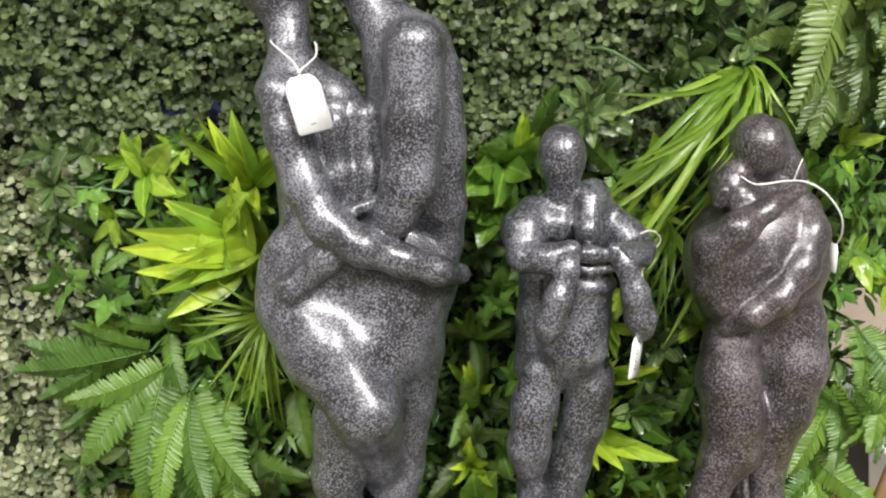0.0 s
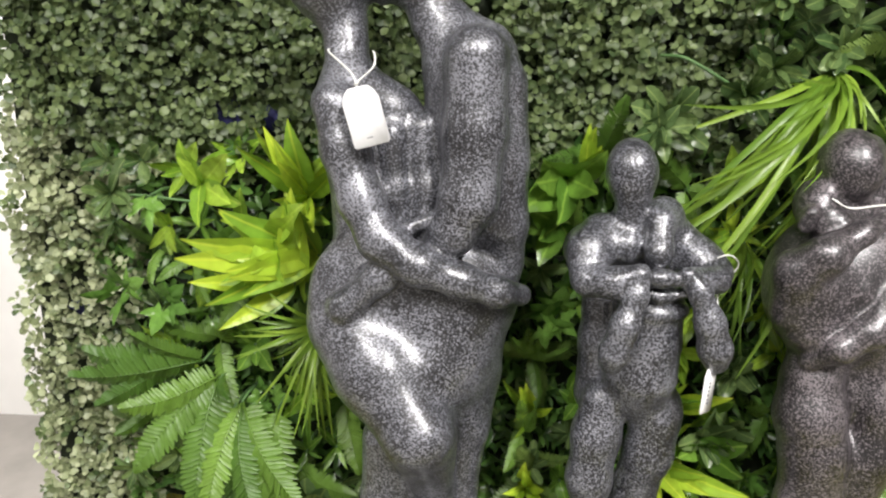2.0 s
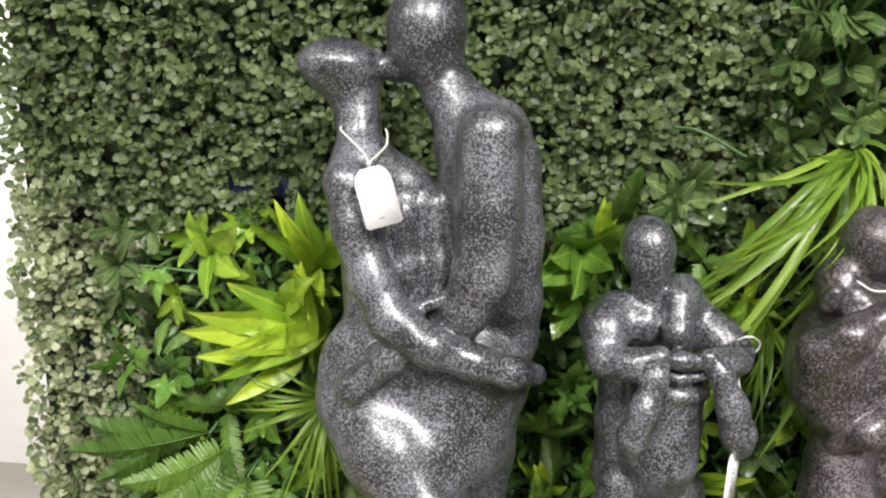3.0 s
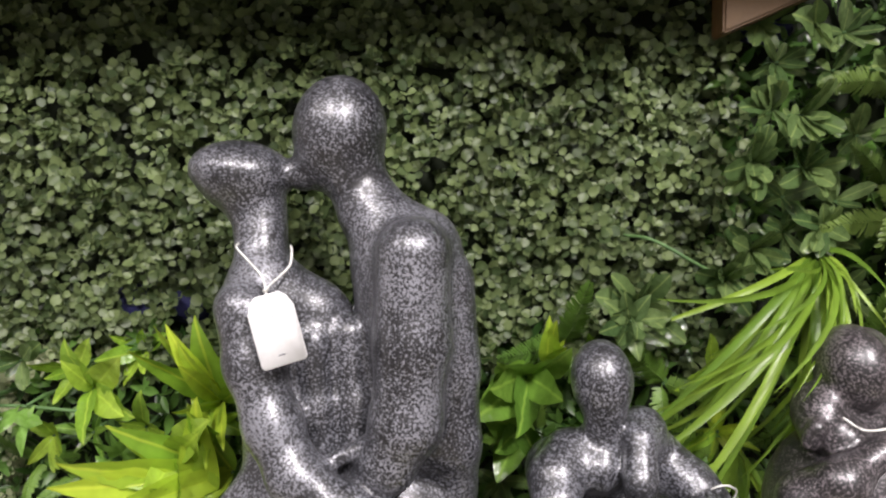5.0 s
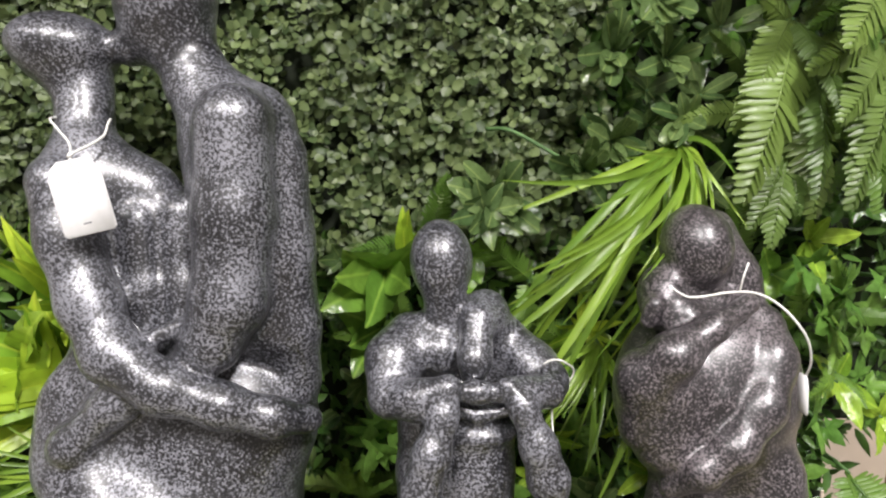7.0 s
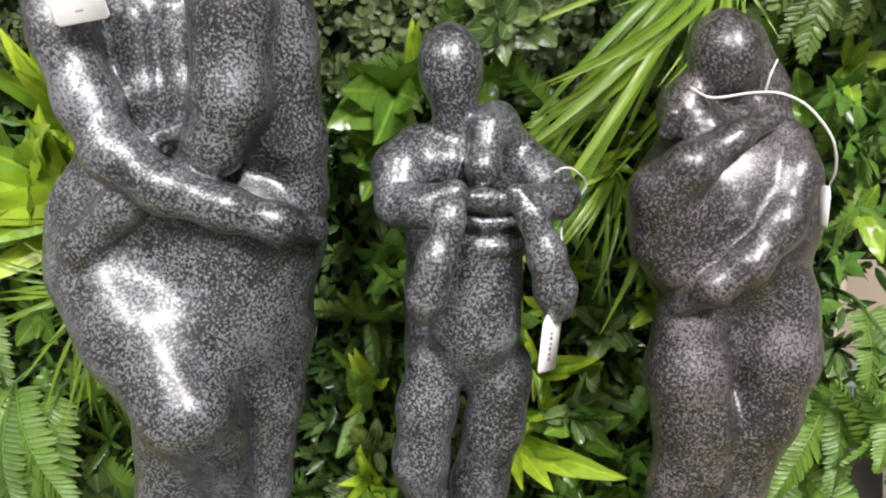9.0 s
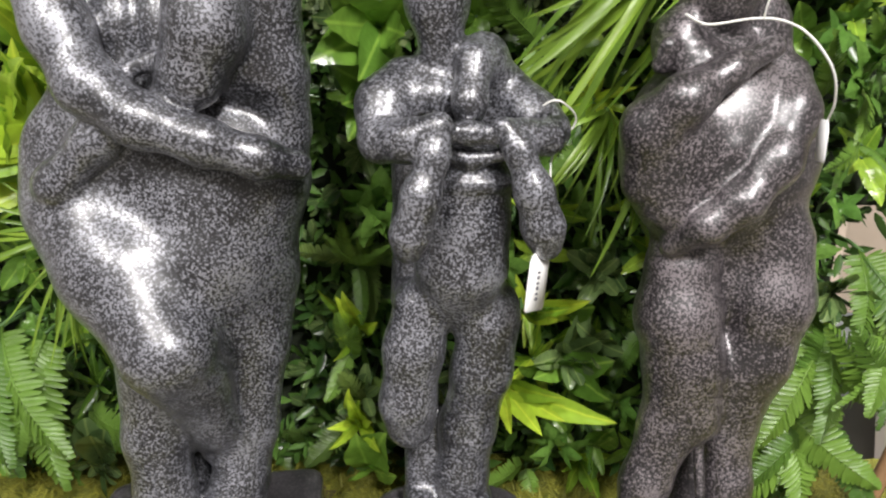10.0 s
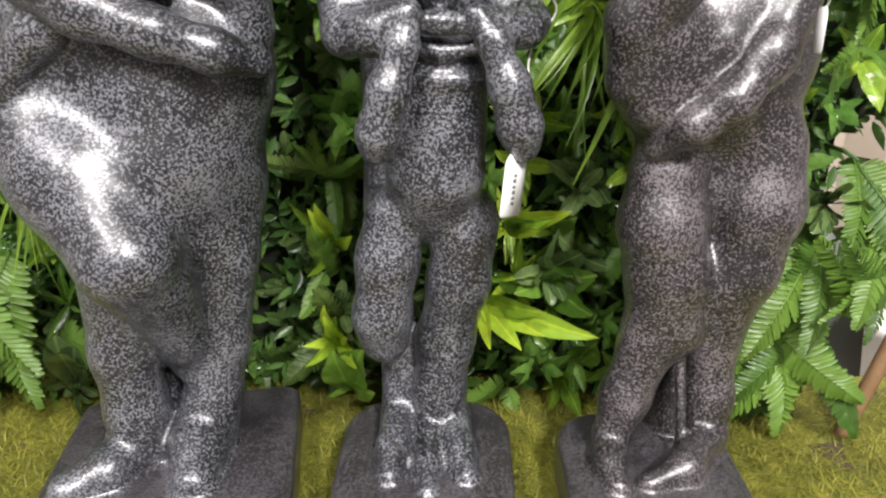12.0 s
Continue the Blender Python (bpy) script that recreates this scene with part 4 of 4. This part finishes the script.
plant("dusk", 0.146, 0.715, 0.480, [(8, 0.046, 25), (55, 0.040, 30), (100, 0.042, 35), (150, 0.044, 28), (195, 0.046, 25), (240, 0.040, 30), (285, 0.046, 25), (328, 0.050, 20)])
plant("dusk", 0.475, 0.735, 0.190, [(100, 0.062, 30), (160, 0.055, 35), (30, 0.055, 35), (-90, 0.06, 25), (-150, 0.055, 35)])


twig = thing("vine", pose(-0.400, 0.718, Z0 + 0.408), "thin bare green plastic vine across the leaves", "vine")
part("stem", tube_bm(curve_points([(0, 0, 0), (0.035, 0.002, -0.001), (0.080, 0.012, -0.008), (0.092, 0.03, -0.010)]), [0.0016] * 25, 6), STEM, twig)
twig = thing("vine", pose(0.150, 0.735, Z0 + 0.545), "thin bare green plastic vine across the leaves", "vine")
part("stem", tube_bm(curve_points([(0, 0.02, 0.004), (0.020, 0.0, 0.0), (0.060, 0.0, -0.022), (0.085, 0.02, -0.032)]), [0.0016] * 25, 6), STEM, twig)


# ---- smaller plants that fill the lower hedge ----
def filler(x, h, y, kinds, low, high):
    kind = rng.choice(kinds)
    count = {"ivy": 4, "fern": 3, "dull_fern": 3, "grass": 9}.get(kind, 6)
    grow = 1.9 if "fern" in kind else 2.4 if kind == "grass" else 1.0
    start = rng.uniform(0, 360)
    plant(kind, x, y, h, [(start + 360 * k / count + rng.uniform(-25, 25), rng.uniform(low, high) * grow, rng.uniform(12, 50)) for k in range(count)])


for row in range(9):
    for column in range(19):
        fx = -0.43 + 0.052 * column + rng.uniform(-0.018, 0.018)
        fh = 0.015 + 0.052 * row + rng.uniform(-0.018, 0.018)
        if fx > (0.45 if fh < 0.26 else 0.54) or (fx < -0.38 and rng.random() < 0.5):
            continue
        # Dark kinds set deep: leaf colour adds to the tall statue's shadow here.
        if -0.08 < fx < 0.03 and fh < 0.40:
            filler(fx, fh, WALL + 0.03, ("oval", "oval", "dull_fern"), 0.022, 0.036)
            continue
        if fx < -0.16:
            kinds = ("ivy", "fern", "broad", "oval", "lance", "fresh", "fresh")
        elif fx < 0.07:
            # No lime or fresh leaves, so the shaded gap stays dark by colour.
            kinds = ("ivy", "dusk", "oval", "oval", "dull_fern")
        elif fx < 0.2:
            kinds = ("ivy", "broad", "oval", "lance", "fern", "fresh", "lime")
        else:
            kinds = ("ivy", "ivy", "fresh", "broad", "fern", "lance", "lime")
        filler(fx, fh, WALL + rng.uniform(-0.012, 0.012), kinds, 0.026, 0.046)
for row in range(6):
    for column in range(6):
        fx = 0.285 + 0.048 * column + rng.uniform(-0.02, 0.02)
        fh = 0.49 + 0.05 * row + rng.uniform(-0.02, 0.02)
        filler(fx, fh, WALL + rng.uniform(-0.01, 0.012), ("oval", "oval", "dusk") if fx < 0.37 else ("dull_fern", "dusk", "ivy", "dull_fern"), 0.03, 0.05)


for fx, fh in ((0.42, 0.20), (0.45, 0.10), (0.462, 0.25), (0.40, 0.12)):
    plant("fern", fx, WALL - 0.03, fh, [(rng.uniform(200, 330), rng.uniform(0.075, 0.12), rng.uniform(5, 35)) for _ in range(5)])


# ---- moss ----
def moss_height(x, y):
    return Z0 - 0.004 + 0.004 * noise.noise((x * 22, y * 22, 0)) + 0.002 * noise.noise((x * 70, y * 70, 4))


bm = bmesh.new()
grid = [[bm.verts.new((-0.47 + 0.01 * i, 0.40 + 0.01 * j, moss_height(-0.47 + 0.01 * i, 0.40 + 0.01 * j))) for j in range(43)] for i in range(114)]
for a, b in zip(grid, grid[1:]):
    for j in range(42):
        bm.faces.new((a[j], b[j], b[j + 1], a[j + 1]))
tagged(new("moss_mat", mesh_of("moss_mat", bm, MOSS)), "yellow-green moss mat covering the display shelf", "moss", "", "structure")

g = np.random.default_rng(11)
vs, fs = [], []
for k in range(26000):
    x, y = g.uniform(-0.465, 0.64), g.uniform(0.47, 0.80)
    a, e, ln = g.uniform(0, 6.28), abs(g.normal(0.1, 0.35)), g.uniform(0.005, 0.017)
    c = np.array((x, y, moss_height(x, y) + 0.0004))
    d = np.array((math.cos(a) * math.cos(e), math.sin(a) * math.cos(e), math.sin(e)))
    w = np.array((-math.sin(a), math.cos(a), 0)) * 0.0005
    b = len(vs)
    bend = np.array((0, 0, -0.25 * ln))
    vs += [c - w, c + w, c + d * ln * 0.5 + w - bend * 0.4, c + d * ln * 0.5 - w - bend * 0.4, c + d * ln]
    fs += [(b, b + 1, b + 2, b + 3), (b + 3, b + 2, b + 4)]
me = bpy.data.meshes.new("moss_fibres")
me.from_pydata([tuple(v) for v in vs], [], fs)
me.materials.append(MOSS_BLADE)
tagged(new("moss_fibres", me), "loose yellow-green fibres of moss", "moss", "", "stuff")


# ---- price tags ----
def tag_card(w, h, corner, hole):
    """A card with clipped shoulders and a punched hole, its string end at the origin, hanging along -z and facing -y."""
    bm = bmesh.new()
    rim = [(-w / 2, -corner * 1.6), (-w / 2 + corner * 0.5, -corner * 0.5), (-w / 2 + corner * 1.1, 0), (w / 2 - corner * 1.1, 0), (w / 2 - corner * 0.5, -corner * 0.5),
           (w / 2, -corner * 1.6), (w / 2, -h + 0.002), (w / 2 - 0.002, -h), (-w / 2 + 0.002, -h), (-w / 2, -h + 0.002)]
    front = [bm.verts.new((x, 0, z)) for x, z in rim]
    bm.faces.new(front)
    made = bmesh.ops.extrude_face_region(bm, geom=list(bm.faces))
    bmesh.ops.translate(bm, verts=[v for v in made["geom"] if isinstance(v, bmesh.types.BMVert)], vec=(0, 0.0006, 0))
    bmesh.ops.recalc_face_normals(bm, faces=list(bm.faces))
    return bm


def bar(x0, x1, z0, z1):
    return box_bm(x0, x1, -0.00025, 0.0001, z0, z1)


tag = thing("price_tag", pose(-0.1170, 0.5860, Z0 + 0.518, -9, -13, 24), "blank white card price tag on a white string", "price tag", "price tags")
card = part("card", tag_card(0.030, 0.047, 0.0065, 0.002), CARD, tag)
part("ink_mark", bar(-0.003, 0.0015, -0.0405, -0.0398), INK, card, "small grey ink mark")
part("ink_mark", bar(-0.001, 0.003, -0.0150, -0.0145), INK, card, "small grey ink mark")
part("eyelet", tube_bm([(0.0022 * math.cos(a * 0.7854), -0.0003, -0.0042 + 0.0022 * math.sin(a * 0.7854)) for a in range(9)], 0.0004, 5), STRING, card)
inv = tag.matrix_basis.inverted()


def string_part(parent, points, radius=0.00085):
    m = parent.matrix_basis.inverted()
    return part("string", tube_bm([m @ p for p in curve_points(points, 6)], radius, 6), STRING, parent)


string_part(tag, [(-0.1165, 0.5860, Z0 + 0.513), (-0.1180, 0.5885, Z0 + 0.520), (-0.1240, 0.600, Z0 + 0.5285), (-0.1370, 0.612, Z0 + 0.5385), (-0.1475, 0.622, Z0 + 0.5465), (-0.150, 0.636, Z0 + 0.549)])
string_part(tag, [(-0.1160, 0.5860, Z0 + 0.513), (-0.1175, 0.5885, Z0 + 0.521), (-0.1130, 0.602, Z0 + 0.5275), (-0.1080, 0.612, Z0 + 0.5345), (-0.1085, 0.620, Z0 + 0.543), (-0.1120, 0.632, Z0 + 0.547)])
part("knot", tube_bm([inv @ Vector(q) for q in ((-0.1195, 0.588, Z0 + 0.5195), (-0.1178, 0.5868, Z0 + 0.5205), (-0.1160, 0.588, Z0 + 0.5218))], [0.0008, 0.0016, 0.0008], 6), STRING, tag)

tag = thing("price_tag", pose(0.1795, 0.604, Z0 + 0.287, 0, 9, 50), "white price label tag with printed text hanging edge-on", "price tag", "price tags")
card = part("card", tag_card(0.022, 0.040, 0.004, 0.002), CARD, tag)
for k in range(6):
    part("print_bar", bar(-0.0012, 0.0016, -0.0325 + 0.0036 * k, -0.0303 + 0.0036 * k - 0.0006 * (k % 2)), INK, card, "printed grey mark")
string_part(tag, [(0.1795, 0.604, Z0 + 0.285), (0.1845, 0.608, Z0 + 0.320), (0.1875, 0.634, Z0 + 0.345), (0.2020, 0.634, Z0 + 0.368), (0.1920, 0.616, Z0 + 0.381), (0.1840, 0.612, Z0 + 0.3835), (0.1780, 0.615, Z0 + 0.380)], 0.0007)

tag = thing("price_tag", pose(0.3525, 0.612, Z0 + 0.372, 0, 4, 78), "white price tag hanging edge-on from a long string", "price tag", "price tags")
part("card", tag_card(0.022, 0.026, 0.004, 0.002), CARD, tag)
string_part(tag, [(0.3525, 0.610, Z0 + 0.370), (0.3485, 0.596, Z0 + 0.385), (0.3390, 0.586, Z0 + 0.404), (0.3235, 0.586, Z0 + 0.422), (0.3100, 0.592, Z0 + 0.430), (0.2920, 0.591, Z0 + 0.431), (0.2680, 0.592, Z0 + 0.428), (0.2570, 0.600, Z0 + 0.434)], 0.0008)
string_part(tag, [(0.2990, 0.5915, Z0 + 0.4315), (0.2995, 0.588, Z0 + 0.441), (0.3035, 0.590, Z0 + 0.450)], 0.0006)


# ---- above and beside the hedge ----
slab("upper_shelf", -0.80, 0.335, 0.60, WALL + 0.05, Z0 + 0.815, Z0 + 0.84, DARKWOOD, "dark wooden shelf above the hedge", "shelf")
bm = bmesh.new()
rim = [(0.0, 0.0), (0.115, 0.048), (0.115, 0.096), (0.0, 0.096)]
bm.faces.new([bm.verts.new((x, 0, z)) for x, z in rim])
made = bmesh.ops.extrude_face_region(bm, geom=list(bm.faces))
bmesh.ops.translate(bm, verts=[v for v in made["geom"] if isinstance(v, bmesh.types.BMVert)], vec=(0, 0.03, 0))
bmesh.ops.recalc_face_normals(bm, faces=list(bm.faces))
bmesh.ops.bevel(bm, geom=list(bm.edges), offset=0.002, segments=2, affect="EDGES")
ob = new("shelf_bracket", mesh_of("shelf_bracket", bm, WOOD, False))
ob.matrix_basis = pose(0.226, 0.735, Z0 + 0.716)
tagged(ob, "brown wooden bracket under the upper shelf", "bracket")
for nx, nh, ns in ((-0.297, 0.483, 0.035), (-0.255, 0.482, 0.03), (-0.50, 0.258, 0.022), (0.288, 0.735, 0.025)):
    bm = bmesh.new()
    bmesh.ops.create_icosphere(bm, subdivisions=3, radius=1)
    for v in bm.verts:
        v.co = Vector((v.co.x * ns, v.co.y * 0.012, v.co.z * ns * 0.55)) * (1 + 0.25 * noise.noise(v.co * 2.2 + Vector((nx * 30, 0, nh * 30))))
    ob = new("navy_bag", mesh_of("navy_bag", bm, NAVY))
    ob.matrix_basis = pose(nx, WALL + 0.036, Z0 + nh)
    tagged(ob, "scrap of crumpled navy bag showing through the hedge", "bag", "navy bags")

stand = thing("cane_stand", pose(0.52, 0.74, Z0 - 0.02), "brown cane stand leaning beside the mossy shelf", "stand")
part("cane", tube_bm(curve_points([(-0.030, 0.005, 0.160), (-0.013, 0.010, 0.225), (0.005, 0.015, 0.315), (0.020, 0.020, 0.440)]), 0.009, 10), CANE, stand)
part("cane", tube_bm(curve_points([(-0.030, 0.005, 0.185), (-0.004, 0.008, 0.172), (0.030, 0.012, 0.150)]), 0.008, 10), CANE, stand)
part("cane", tube_bm(curve_points([(-0.026, -0.015, 0.012), (-0.008, -0.012, 0.070), (0.010, -0.005, 0.125), (0.030, 0.012, 0.150)]), 0.007, 10), CANE, stand)
pot = thing("plant_pot", pose(0.67, 0.88, 0.72), "white plastic plant pot beside the mossy shelf", "plant pot")
bm = bmesh.new()
rings = []
for r, z in ((0.05, 0.0), (0.068, 0.15), (0.074, 0.15), (0.074, 0.165), (0.067, 0.165), (0.060, 0.11)):
    rings.append([bm.verts.new((r * math.cos(a * math.pi / 16), r * math.sin(a * math.pi / 16), z)) for a in range(32)])
for a, b in zip(rings, rings[1:]):
    for j in range(32):
        bm.faces.new((a[j], a[(j + 1) % 32], b[(j + 1) % 32], b[j]))
bm.faces.new(rings[0][::-1])
bm.faces.new(rings[-1])
part("pot", bm, PAINT, pot)
slab("side_table", 0.53, 1.3, 0.78, 1.5, 0.66, 0.72, BEIGE, "beige shop table beside the display", "table", "thing", 0.004)
slab("cardboard_box", 0.62, 1.1, 1.05, 1.4, 0.72, 1.30, BEIGE, "beige cardboard box on the shop table", "box", "thing", 0.004)
slab("grey_crate", 0.575, 0.66, 0.95, 1.03, 0.72, 0.93, GREYBOX, "grey plastic crate on the shop table", "crate", "thing", 0.004)
